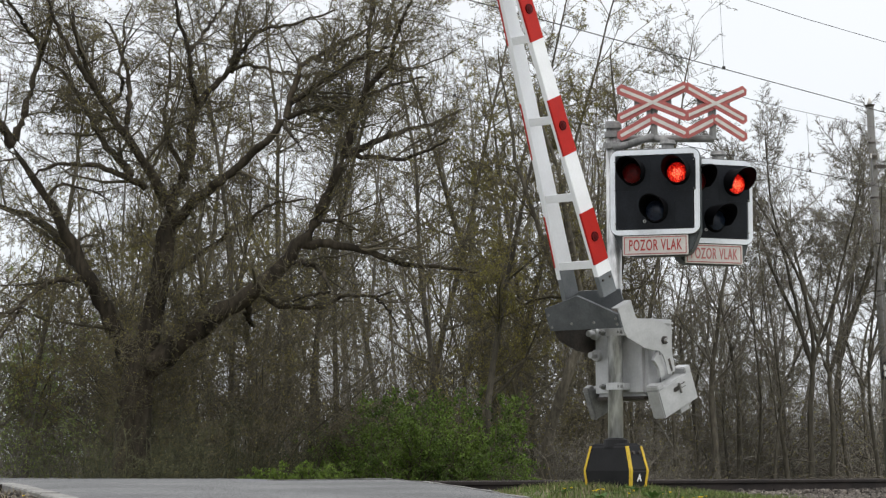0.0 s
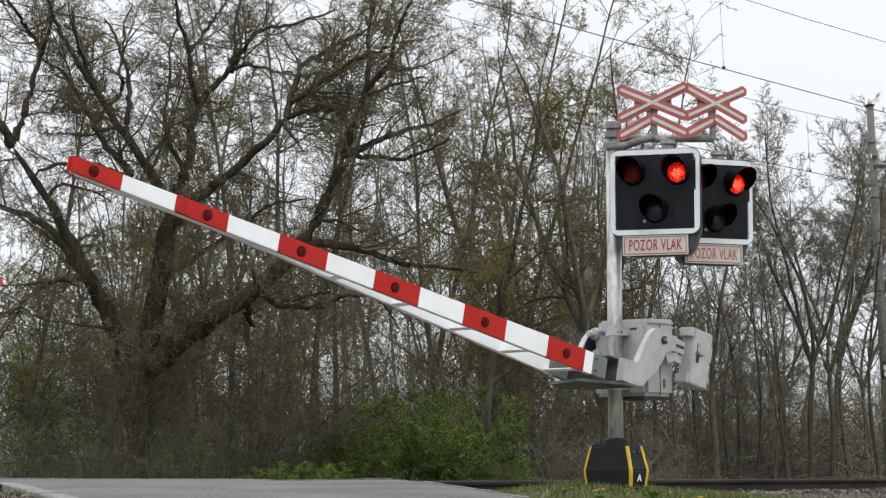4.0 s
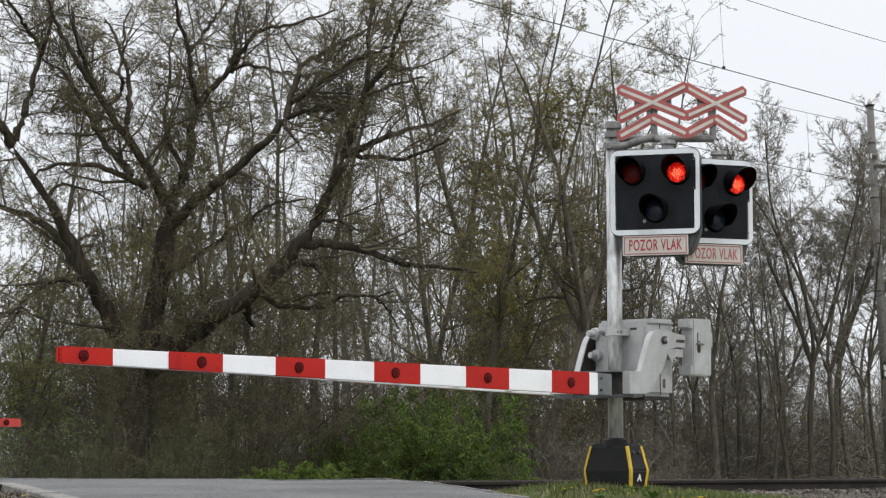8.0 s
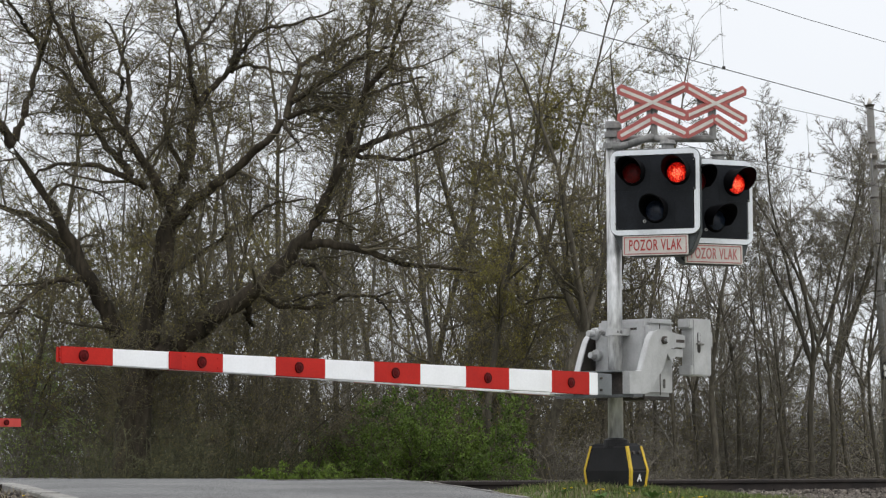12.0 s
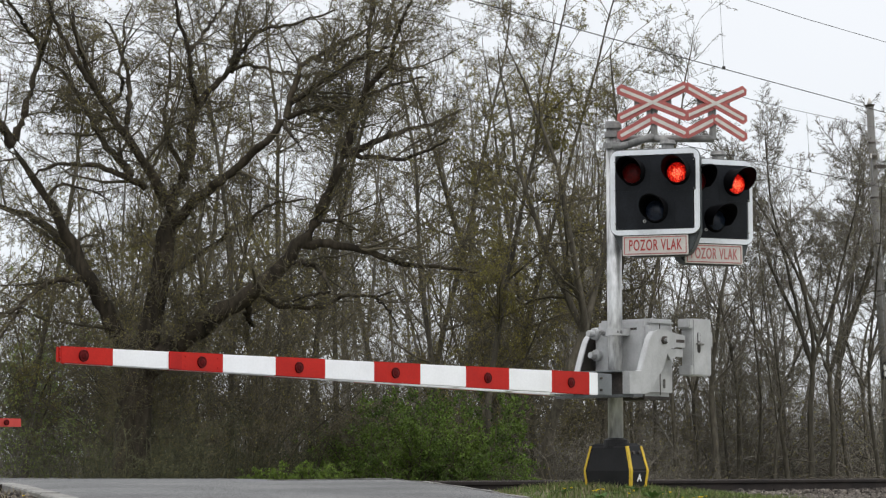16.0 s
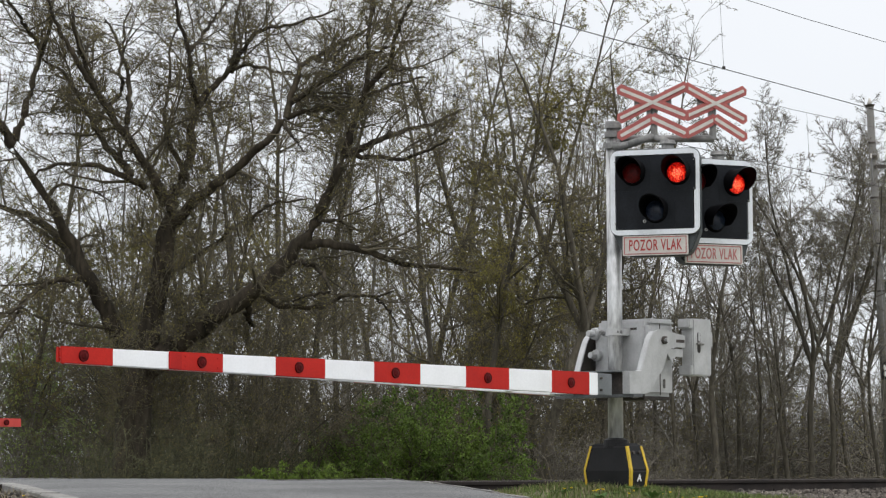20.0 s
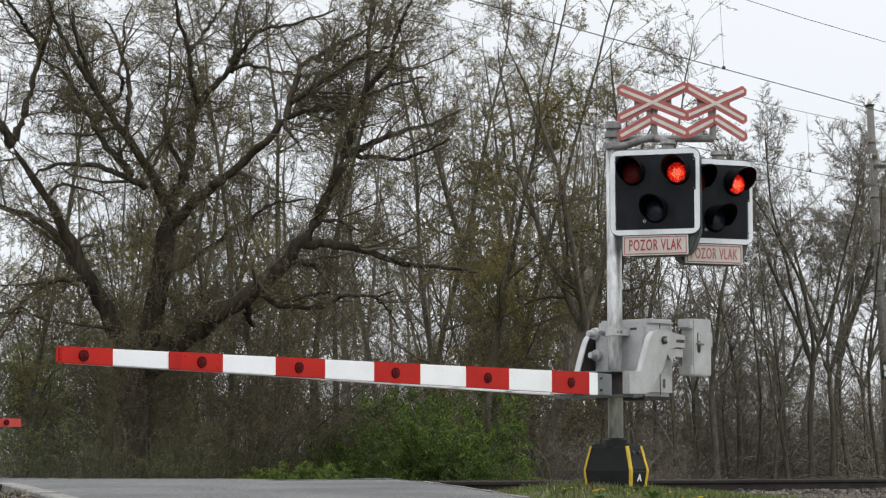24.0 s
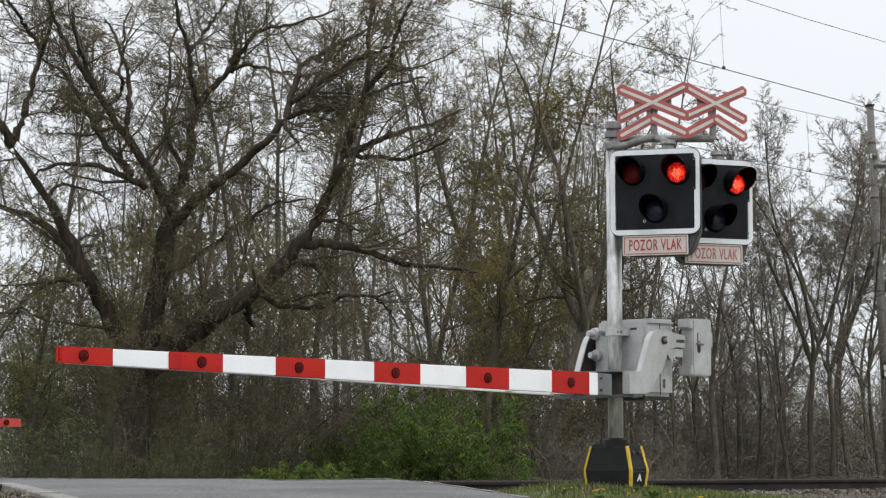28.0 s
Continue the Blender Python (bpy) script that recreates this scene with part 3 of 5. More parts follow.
def rail_middle(u):
    return -0.4339 + 0.017 * u


def rail_height(u):
    return 0.187 - 0.0138 * (u - 0.82)


def rail_offset(u, side):
    return -0.036 * u - (0 if side > 0 else max(0.106, 0.47 - 0.0936 * (u - 0.75)))


def rail_piece(u0, u1, side, lo, hi, grow_h=0.0):
    """A length of a boom rail between two depths lo and hi behind its outer face."""
    bm = bmesh.new()
    ring = []
    for u in (u0, MEET, u1) if u0 < MEET < u1 else (u0, u1):
        m, h = rail_middle(u), rail_height(u) / 2 + grow_h
        y0, y1 = rail_offset(u, side) - side * lo, rail_offset(u, side) - side * hi
        ring.append([bm.verts.new((u, y, z)) for y, z in ((y0, m - h), (y1, m - h), (y1, m + h), (y0, m + h))])
    bm.faces.new(ring[0])
    bm.faces.new(ring[-1])
    for a, b in zip(ring, ring[1:]):
        for i in range(4):
            bm.faces.new((a[i], b[i], b[(i + 1) % 4], a[(i + 1) % 4]))
    bmesh.ops.recalc_face_normals(bm, faces=bm.faces)
    return soften(bm, 0.004)


CHEEK = [(0.471, -0.50), (0.252, -0.50), (0.20, -0.485), (0.12, -0.40), (0.03, -0.30), (-0.03, -0.20), (-0.062, -0.125), (-0.11, -0.095),
         (-0.196, -0.085), (-0.30, -0.09), (-0.30, 0.02), (-0.159, 0.036), (-0.08, 0.050), (-0.026, 0.056), (0.03, 0.064), (0.075, 0.062),
         (0.12, 0.045), (0.16, 0.01), (0.191, -0.03), (0.235, -0.13), (0.271, -0.221), (0.30, -0.295), (0.33, -0.305), (0.471, -0.308)]


def rounded(w, h, r, k=5):
    out = []
    for cx, cz, a0 in ((w - r, h - r, 0), (-w + r, h - r, 90), (-w + r, -h + r, 180), (w - r, -h + r, 270)):
        for i in range(k):
            a = radians(a0 + 90 * i / (k - 1))
            out.append((cx + r * math.cos(a), cz + r * math.sin(a)))
    return out


def build_barrier():
    barrier = thing("level_crossing_barrier", "grey crossing barrier with red and white boom on steel mast", "barrier",
                    pose(MAST[0], MAST[1], 0.0, 0, 0, BARRIER_TURN))
    # mast
    bm = rod((0, 0, -0.15), (0, 0, 3.12), 0.066, 0.064, 28)
    part("mast", bm, GALV, barrier, "galvanised steel tube mast", True)
    bm = rod((0, 0, 3.12), (0, 0, 3.17), 0.075, 0.07, 24)
    rod((0, 0, 3.17), (0, 0, 3.182), 0.068, 0.06, 24, bm)
    part("mast_cap", bm, GALV_OLD, barrier)
    for z in (2.94, 3.04):
        part("clamp", rod((0, 0, z), (0, 0, z + 0.05), 0.078, 0.078, 24), GALV_OLD, barrier)
    # foot cover
    tiers = [(-0.12, 0.095, 0.235), (0.0, 0.103, 0.246), (0.14, 0.116, 0.262), (0.35, 0.098, 0.205), (0.375, 0.085, 0.188)]
    bm = bmesh.new()
    rings = [[bm.verts.new((sx * hx, sy * hy, z)) for sx, sy in ((-1, -1), (1, -1), (1, 1), (-1, 1))] for z, hx, hy in tiers]
    bm.faces.new(rings[0][::-1])
    bm.faces.new(rings[-1])
    for lo_ring, hi_ring in zip(rings, rings[1:]):
        for i in range(4):
            bm.faces.new((lo_ring[i], lo_ring[(i + 1) % 4], hi_ring[(i + 1) % 4], hi_ring[i]))
    bmesh.ops.recalc_face_normals(bm, faces=bm.faces)
    ob = part("foot_cover", soften(bm, 0.012, 20), RUBBER, barrier, "black rubber foot cover with yellow edges")
    for sx in (-1, 1):
        for sy in (-1, 1):
            bm = bmesh.new()
            for (z0, x0, y0), (z1, x1, y1) in zip(tiers[1:], tiers[2:4]):
                ends = []
                for z, x, y in ((z0, x0, y0), (z1, x1, y1)):
                    ends.append([bm.verts.new((sx * px, sy * py, z)) for px, py in ((x - 0.022, y - 0.010), (x - 0.022, y + 0.005), (x + 0.005, y + 0.005), (x + 0.005, y - 0.016), (x - 0.012, y - 0.016))])
                bm.faces.new(ends[0])
                bm.faces.new(ends[1])
                for i in range(5):
                    bm.faces.new((ends[0][i], ends[0][(i + 1) % 5], ends[1][(i + 1) % 5], ends[1][i]))
            bmesh.ops.recalc_face_normals(bm, faces=bm.faces)
            part("yellow_edge", bm, YELLOW, ob)
    for sx in (-1, 1):
        part("cover_bolt", rod((sx * 0.04, 0.205, 0.29), (sx * 0.04, 0.236, 0.296), 0.014, 0.016, 8), DARK_IRON, ob)
    bm = rod((0, 0, 0.34), (0, 0, 0.405), 0.112, 0.104, 24)
    rod((0, 0, 0.405), (0, 0, 0.42), 0.104, 0.07, 24, bm)
    part("collar", bm, RUBBER, barrier)
    # drive housing
    lo, hi = to_mast(-0.305, -0.64, -0.515), to_mast(0.10, -0.045, 0.14)
    housing = part("drive_housing", block(lo, hi, 0.038), SILVER, barrier, "silver-grey sheet metal drive housing")
    bm = block(to_mast(-0.10, -0.047, -0.50), to_mast(-0.095, -0.040, 0.12))
    part("seam", bm, DARK_IRON, housing)
    part("lid", block(to_mast(-0.310, -0.645, 0.10), to_mast(0.03, -0.04, 0.165), 0.025), SILVER, housing)
    part("base_tray", block(to_mast(-0.29, -0.62, -0.54), to_mast(0.09, -0.07, -0.51), 0.01), DARK_IRON, housing)
    part("slot", block(to_mast(0.098, -0.21, 0.065), to_mast(0.103, -0.14, 0.085)), DARK_IRON, housing)
    part("latch", block(to_mast(-0.16, -0.046, -0.44), to_mast(-0.14, -0.03, -0.36), 0.004), BOLT, housing)
    for z in (0.045, -0.425):
        bm = rod(to_mast(0.204, -0.30, z - 0.03), to_mast(0.204, -0.30, z + 0.03), 0.079, 0.079, 24)
        block(to_mast(0.10, -0.46, z - 0.03), to_mast(0.20, -0.215, z + 0.03), 0.006, bm)
        part("mast_clamp", bm, SILVER, barrier)
        for n in (-0.43, -0.24):
            bm = rod(to_mast(0.17, n, z), to_mast(0.25, n, z), 0.014, 0.014, 6)
            rod(to_mast(0.20, n, z), to_mast(0.225, n, z), 0.024, 0.024, 6, bm)
            part("clamp_bolt", bm, GALV_OLD, barrier)
    for n, z in ((-0.60, 0.045), (-0.58, -0.145)):
        bm = rod(to_mast(0.10, n, z), to_mast(0.14, n, z), 0.055, 0.05, 16)
        rod(to_mast(0.14, n, z), to_mast(0.21, n, z), 0.03, 0.028, 12, bm)
        part("stop_bolt", soften(bm, 0.004), SILVER, barrier)
    # the boom, with its yoke, turns about the pivot
    plate = [(0.30, BACK_N - 0.02), (0.30, FRONT_N + 0.004), (0.415, FRONT_N + 0.004), (0.60, -0.31), (0.50, BACK_N - 0.02)]
    bm = prism(plate, 2, -0.526, -0.502, 0.002)
    rim = [plate[2], plate[3], plate[4]]
    boom = part("boom", bm, SHADED_PLATE, barrier, "red and white striped twin-rail boom with a grey steel yoke")
    boom.location = SHIFT
    for (u0, n0), (u1, n1) in zip(rim, rim[1:]):
        part("plate_rim", prism([(u0, n0), (u1, n1), (u1 + 0.006, n1), (u0 + 0.006, n0)], 2, -0.529, -0.504), SHADED_PLATE, boom)
    for u, n in ((0.335, FRONT_N - 0.03), (0.385, FRONT_N - 0.03), (0.335, BACK_N + 0.015), (0.45, BACK_N + 0.015), (0.36, -0.20), (0.36, -0.45)):
        part("plate_bolt", rod((u, n, -0.535), (u, n, -0.524), 0.013, 0.013, 8), BOLT, boom)
    for n0, n1 in ((FRONT_N - 0.012, FRONT_N), (BACK_N, BACK_N + 0.012)):
        front = n0 > -0.3
        # the rear cheek's dark colour holds both rust and the yoke's inner shade
        part("yoke_cheek", prism(CHEEK, 1, n0, n1, 0.003), SILVER if front else DARK_IRON, boom, "silver-grey curved steel cheek plate" if front else "rusty inner face of a cheek plate, darkened for shade")
    flange = [(0.12, 0.045), (0.16, 0.01), (0.191, -0.03), (0.235, -0.13), (0.271, -0.221), (0.30, -0.295), (0.33, -0.305)]
    ring = flange + [(u - 0.012, z - 0.006) for u, z in reversed(flange)]
    part("cheek_flange", prism(ring, 1, FRONT_N - 0.06, FRONT_N - 0.012), SILVER, boom)
    part("cheek_flange", prism(ring, 1, BACK_N + 0.012, BACK_N + 0.07), SILVER, boom)
    part("front_flange", block((0.459, FRONT_N - 0.075, -0.50), (0.473, FRONT_N - 0.012, -0.306), 0.002), SILVER, boom)
    part("front_flange", block((0.459, BACK_N + 0.012, -0.50), (0.473, BACK_N + 0.075, -0.306), 0.002), SILVER, boom)
    # added dark plate that stands in for the shaded inside of the yoke
    part("yoke_web", block((0.395, BACK_N + 0.02, -0.50), (0.407, FRONT_N - 0.02, -0.316), 0.002), DARK_IRON, boom)
    for n in (FRONT_N + 0.012, BACK_N - 0.012):
        s = 1 if n > 0 else -1
        bm = rod((0, n - s * 0.012, -AXIS_DROP), (0, n + s * 0.004, -AXIS_DROP), 0.034, 0.034, 20)
        rod((0, n, -AXIS_DROP), (0, n + s * 0.03, -AXIS_DROP), 0.02, 0.018, 6, bm)
        part("pivot_bolt", bm, GALV, boom)
    part("pivot_shaft", rod((0, BACK_N - 0.05, -AXIS_DROP), (0, FRONT_N + 0.02, -AXIS_DROP), 0.035, 0.035, 16), DARK_IRON, boom)
    part("yoke_tube", rod((0.33, BACK_N, -0.46), (0.33, FRONT_N - 0.02, -0.46), 0.03, 0.03, 14), DARK_IRON, boom)
    part("back_plate", block((0.31, BACK_N + 0.015, -0.312), (0.58, FRONT_N - 0.085, -0.302), 0.002), GREY_PLATE, boom)
    for side in (1, -1):
        part("rail_bracket", rail_piece(0.575, 0.84, side, 0.004, 0.055, -0.003), GREY_PLATE, boom)
        for u in (0.715,):
            for dz in (-0.05, 0.05):
                y = rail_offset(u, side)
                bm = rod((u, y - side * 0.01, rail_middle(u) + dz), (u, y + side * 0.008, rail_middle(u) + dz), 0.011, 0.011, 6)
                part("bracket_bolt", bm, DARK_IRON, boom)
        part("boom_rail", rail_piece(0.755, 6.255 if side > 0 else 6.18, side, 0.0, 0.05), WHITE, boom, "white-painted tapered boom rail")
        for k in range(6):
            u0, u1 = (0.862 if k == 0 else 0.327 + k + 0.5), min(1.327 + k, 6.272 if side > 0 else 6.194)
            part("red_stripe", rail_piece(u0, u1, side, -0.0025, 0.02, 0.0025), RED, boom)
        for u in (1.092, 2.078, 3.10, 4.095, 5.03, 6.085):
            y = rail_offset(u, side) + side * 0.0025
            bm = rod((u, y, rail_middle(u)), (u, y + side * 0.010, rail_middle(u)), 0.044, 0.041, 20)
            rod((u, y + side * 0.009, rail_middle(u)), (u, y + side * 0.014, rail_middle(u)), 0.030, 0.016, 16, bm)
            part("reflector", bm, REFLECTOR, boom)
        part("splice_plate", rail_piece(5.215, 5.335, side, -0.006, 0.0, -0.004), SPLICE_RED, boom)
        for u in (4.88, 5.18):
            for dz in (-0.035, 0.035):
                y = rail_offset(u, side) + side * 0.002
                part("rivet", rod((u, y, rail_middle(u) + dz), (u, y + side * 0.005, rail_middle(u) + dz), 0.008, 0.006, 8), SPLICE_RED, boom)
        for u in (2.31, 3.29, 4.31):
            for dz in (-0.04, 0.04):
                y = rail_offset(u, side) - side * 0.001
                part("rivet", rod((u, y, rail_middle(u) + dz), (u, y + side * 0.003, rail_middle(u) + dz), 0.007, 0.005, 8), SILVER, boom)
    for u in (0.87, 1.47, 2.15, 2.86, 3.6):
        m = rail_middle(u) - rail_height(u) / 2 + 0.012
        bm = block((u - 0.035, rail_offset(u, -1) + 0.045, m), (u + 0.035, rail_offset(u, 1) - 0.045, m + 0.012), 0.002)
        part("tie_bar", bm, WHITE, boom)
    part("tip_cap", block((6.264, rail_offset(6.3, 1) - 0.05, rail_middle(6.3) - 0.053), (6.282, rail_offset(6.3, 1) - 0.022, rail_middle(6.3) + 0.053), 0.004), RED, boom)
    # counterweights on the cheeks' tails
    part("tail_slot", block((-0.285, FRONT_N, -0.045), (-0.17, FRONT_N + 0.003, -0.018), 0.001), DARK_IRON, boom)
    part("tail_web", prism([(-0.06, -0.12), (-0.14, -0.10), (-0.29, -0.10), (-0.29, -0.17), (-0.20, -0.165), (-0.12, -0.20)], 1, FRONT_N - 0.05, FRONT_N - 0.02), SILVER, boom)
    for n, s in ((FRONT_N, 1), (BACK_N, -1)):
        a, b = sorted((n - s * 0.09, n + s * 0.045)) if s > 0 else (-0.725, -0.655)
        bm = block((-0.612, a, -0.328), (-0.352, b, 0.170), 0.010)
        paint = SILVER if s > 0 else GALV_OLD
        cw = part("counterweight", bm, paint, boom, "silver-grey box counterweight with a slotted face" if s > 0 else "weathered grey counterweight")
        part("ear", block((-0.362, a, 0.085), (-0.300, b, 0.168), 0.008), paint, cw)
        part("ear", block((-0.362, a, -0.326), (-0.312, b, -0.24), 0.008), paint, cw)
        y = n + s * 0.046 if s > 0 else -0.726
        lo_y, hi_y = sorted((y - s * 0.004, y + s * 0.002))
        bm = rod((-0.43, y - s * 0.004, 0.03), (-0.43, y + s * 0.002, 0.03), 0.022, 0.022, 14)
        rod((-0.43, y - s * 0.004, -0.11), (-0.43, y + s * 0.002, -0.11), 0.020, 0.020, 14, bm)
        block((-0.450, lo_y, -0.11), (-0.410, hi_y, 0.03), 0, bm)
        part("slot", bm, DARK_IRON, cw)
        part("slot_plate", prism(rounded(0.012, 0.04, 0.011, 4), 1, y - s * 0.002, y + s * 0.006), paint, cw).location = (-0.43, 0, 0.012)
        bm = rod((-0.43, y - s * 0.02, -0.05), (-0.43, y + s * 0.025, -0.05), 0.013, 0.013, 8)
        rod((-0.48, y + s * 0.012, -0.05), (-0.39, y + s * 0.012, -0.05), 0.011, 0.011, 8, bm)
        part("clamp_screw", bm, BOLT, cw)
        part("lug", block((-0.665, a + 0.02, -0.07), (-0.60, b - 0.03, 0.06), 0.004), paint, cw)
    return boom


def letters(text, size, mat, parent, m, name, weight=0.0, spacing=1.0):
    """Raised flat lettering as one mesh."""
    cu = bpy.data.curves.new(name, "FONT")
    cu.body, cu.size, cu.extrude, cu.align_x, cu.align_y = text, size, 0.0012, "CENTER", "CENTER"
    cu.offset, cu.space_character = weight, spacing
    tmp = bpy.data.objects.new(name, cu)
    scene.collection.objects.link(tmp)
    bpy.context.view_layer.update()
    me = bpy.data.meshes.new_from_object(tmp.evaluated_get(bpy.context.evaluated_depsgraph_get()))
    bpy.data.objects.remove(tmp)
    me.materials.clear()
    me.materials.append(mat)
    ob = new(name, me)
    ob.parent = parent
    ob.matrix_basis = m
    return ob


def hood(parent, x, z):
    """An open-bottomed visor round a lamp, longer above."""
    bm = bmesh.new()
    inner, outer = [], []
    for i in range(25):
        a = radians(-38 + 256 * i / 24)
        reach = -0.07 - 0.20 * (0.5 + 0.5 * math.sin(a))
        for r, keep in ((0.110, outer), (0.104, inner)):
            c, s = x + r * math.cos(a), z + 0.016 + r * math.sin(a)
            keep.append((bm.verts.new((c, -0.012, s)), bm.verts.new((c, reach - 0.012, s))))
    for a, b in ((outer, 0), (inner, 1)):
        for p, q in zip(a, a[1:]):
            bm.faces.new((p[0], p[1], q[1], q[0]))
    for i in range(24):
        bm.faces.new((outer[i][1], inner[i][1], inner[i + 1][1], outer[i + 1][1]))
    for i in (0, 24):
        bm.faces.new((outer[i][0], outer[i][1], inner[i][1], inner[i][0]))
    bmesh.ops.recalc_face_normals(bm, faces=bm.faces)
    return part("hood", bm, HOOD, parent, smooth=False)


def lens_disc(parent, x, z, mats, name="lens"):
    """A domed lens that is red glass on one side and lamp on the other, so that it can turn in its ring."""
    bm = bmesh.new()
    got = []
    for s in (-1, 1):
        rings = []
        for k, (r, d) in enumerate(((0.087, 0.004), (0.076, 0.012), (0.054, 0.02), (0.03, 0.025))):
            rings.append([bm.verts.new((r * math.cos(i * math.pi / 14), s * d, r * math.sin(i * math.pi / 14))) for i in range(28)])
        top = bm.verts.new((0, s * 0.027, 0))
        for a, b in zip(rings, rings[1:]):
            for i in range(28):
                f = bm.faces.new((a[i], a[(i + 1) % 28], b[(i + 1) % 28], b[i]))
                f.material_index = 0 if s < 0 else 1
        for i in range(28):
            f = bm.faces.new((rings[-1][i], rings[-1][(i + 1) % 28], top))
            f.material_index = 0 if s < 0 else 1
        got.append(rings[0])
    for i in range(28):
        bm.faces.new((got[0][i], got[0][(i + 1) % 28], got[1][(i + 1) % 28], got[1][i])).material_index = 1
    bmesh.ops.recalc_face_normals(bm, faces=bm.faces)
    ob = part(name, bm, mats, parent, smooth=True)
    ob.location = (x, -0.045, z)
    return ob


LENS_PLACES = {"left": (-0.188, 0.166), "right": (0.207, 0.158), "low": (0.010, -0.165)}


def build_signal(m, label, ink):
    """A crossing warning light: black board in a white frame, two red lamps over a clear one, and the plate below. Local -y is its front."""
    signal = thing("warning_light", label, "warning light", m, "crossing lights")
    w, h = 0.392, 0.368
    part("backboard", prism(rounded(w - 0.055, h - 0.055, 0.03), 1, -0.012, 0.01), BLACK, signal, "matt black signal board")
    outer, inner = rounded(w, h, 0.075), rounded(w - 0.044, h - 0.044, 0.010)
    bm = bmesh.new()
    loops = [[bm.verts.new((p[0], y, p[1])) for p in line] for line, y in ((outer, 0.012), (outer, -0.014), (inner, -0.014), (inner, 0.012))]
    k = len(outer)
    for a in range(4):
        for i in range(k):
            bm.faces.new((loops[a][i], loops[a][(i + 1) % k], loops[(a + 1) % 4][(i + 1) % k], loops[(a + 1) % 4][i]))
    bmesh.ops.recalc_face_normals(bm, faces=bm.faces)
    part("frame", bm, FRAME_WHITE, signal, "white reflective frame")
    part("frame_backing", prism(rounded(w + 0.008, h + 0.008, 0.08), 1, 0.011, 0.026), BODY_GREY, signal)
    body = [(-w + 0.01, h - 0.06), (-w + 0.06, h - 0.005), (w - 0.06, h - 0.005), (w - 0.01, h - 0.06), (w - 0.01, -h + 0.02), (w - 0.07, -h - 0.14),
            (w - 0.13, -h - 0.185), (-w + 0.15, -h - 0.185), (-w + 0.09, -h - 0.14), (-w + 0.01, -h + 0.02)]
    part("housing", prism(body, 1, 0.024, 0.16, 0.015), BODY_GREY, signal, "dark grey housing")
    for key, (x, z) in LENS_PLACES.items():
        ring = rod((x, -0.010, z), (x, -0.043, z), 0.109, 0.094, 28)
        part("lamp_ring", ring, HOOD, signal)
        hood(signal, x, z)
        part("module", prism(rounded(0.155 if key != "low" else 0.17, 0.14, 0.01, 3), 1, -0.0145, -0.0115), BLACK, signal).location = (x, 0, z - 0.012)
    found = {}
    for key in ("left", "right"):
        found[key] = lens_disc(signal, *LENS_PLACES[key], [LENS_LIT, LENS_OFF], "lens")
    lens_disc(signal, *LENS_PLACES["low"], [LENS_CLEAR, LENS_CLEAR], "clear_lens")
    bm = rod((-0.088, -0.016, -0.252), (-0.088, -0.024, -0.252), 0.014, 0.014, 14)
    part("keyhole_ring", bm, GALV, signal)
    part("keyhole", rod((-0.088, -0.022, -0.252), (-0.088, -0.027, -0.252), 0.007, 0.007, 10), DARK_IRON, signal)
    for x in (-w + 0.045, w - 0.045):
        for z in (-h + 0.1, 0.02, h - 0.1):
            part("frame_screw", rod((x, -0.013, z), (x, -0.020, z), 0.006, 0.006, 6), BOLT, signal)
    # plate with the warning
    zc = -h - 0.092
    plate = part("warning_plate", prism(rounded(0.288, 0.085, 0.008, 3), 1, -0.006, 0.008), SIGN_WHITE, signal, "white plate with red lettering")
    plate.location = (0, 0.0, zc)
    for sx, sz, ww, hh in ((0, 0.071, 0.274, 0.0035), (0, -0.071, 0.274, 0.0035), (0.271, 0, 0.0035, 0.071), (-0.271, 0, 0.0035, 0.071)):
        part("red_line", block((sx - ww, -0.009, sz - hh), (sx + ww, -0.006, sz + hh)), FADED_RED, plate)
    letters("POZOR VLAK", 0.132, ink, plate, pose(0, -0.0075, -0.002, 90) @ Matrix.Diagonal((0.53, 1.0, 1.0, 1.0)), "lettering", 0.0020, 1.13)
    # hanger on top
    bm = rod((0.10, 0.07, h - 0.01), (0.10, 0.07, h + 0.05), 0.06, 0.05, 18)
    rod((0.10, 0.07, h + 0.05), (0.10, 0.07, h + 0.085), 0.075, 0.06, 18, bm)
    rod((-0.06, 0.07, h - 0.01), (-0.06, 0.07, h + 0.03), 0.025, 0.02, 10, bm)
    part("hanger", bm, GALV_OLD, signal)
    return found


def beam(x0, z0, x1, z1, half, y0, y1, bm):
    d = Vector((x1 - x0, z1 - z0)).normalized()
    s = Vector((-d.y, d.x)) * half
    pts = [Vector((x0, z0)) + s - d * 0, Vector((x0, z0)) - d * half * 0.55, Vector((x0, z0)) - s, Vector((x1, z1)) - s, Vector((x1, z1)) + d * half * 0.55, Vector((x1, z1)) + s]
    return prism([tuple(p) for p in pts], 1, y0, y1, 0, bm)


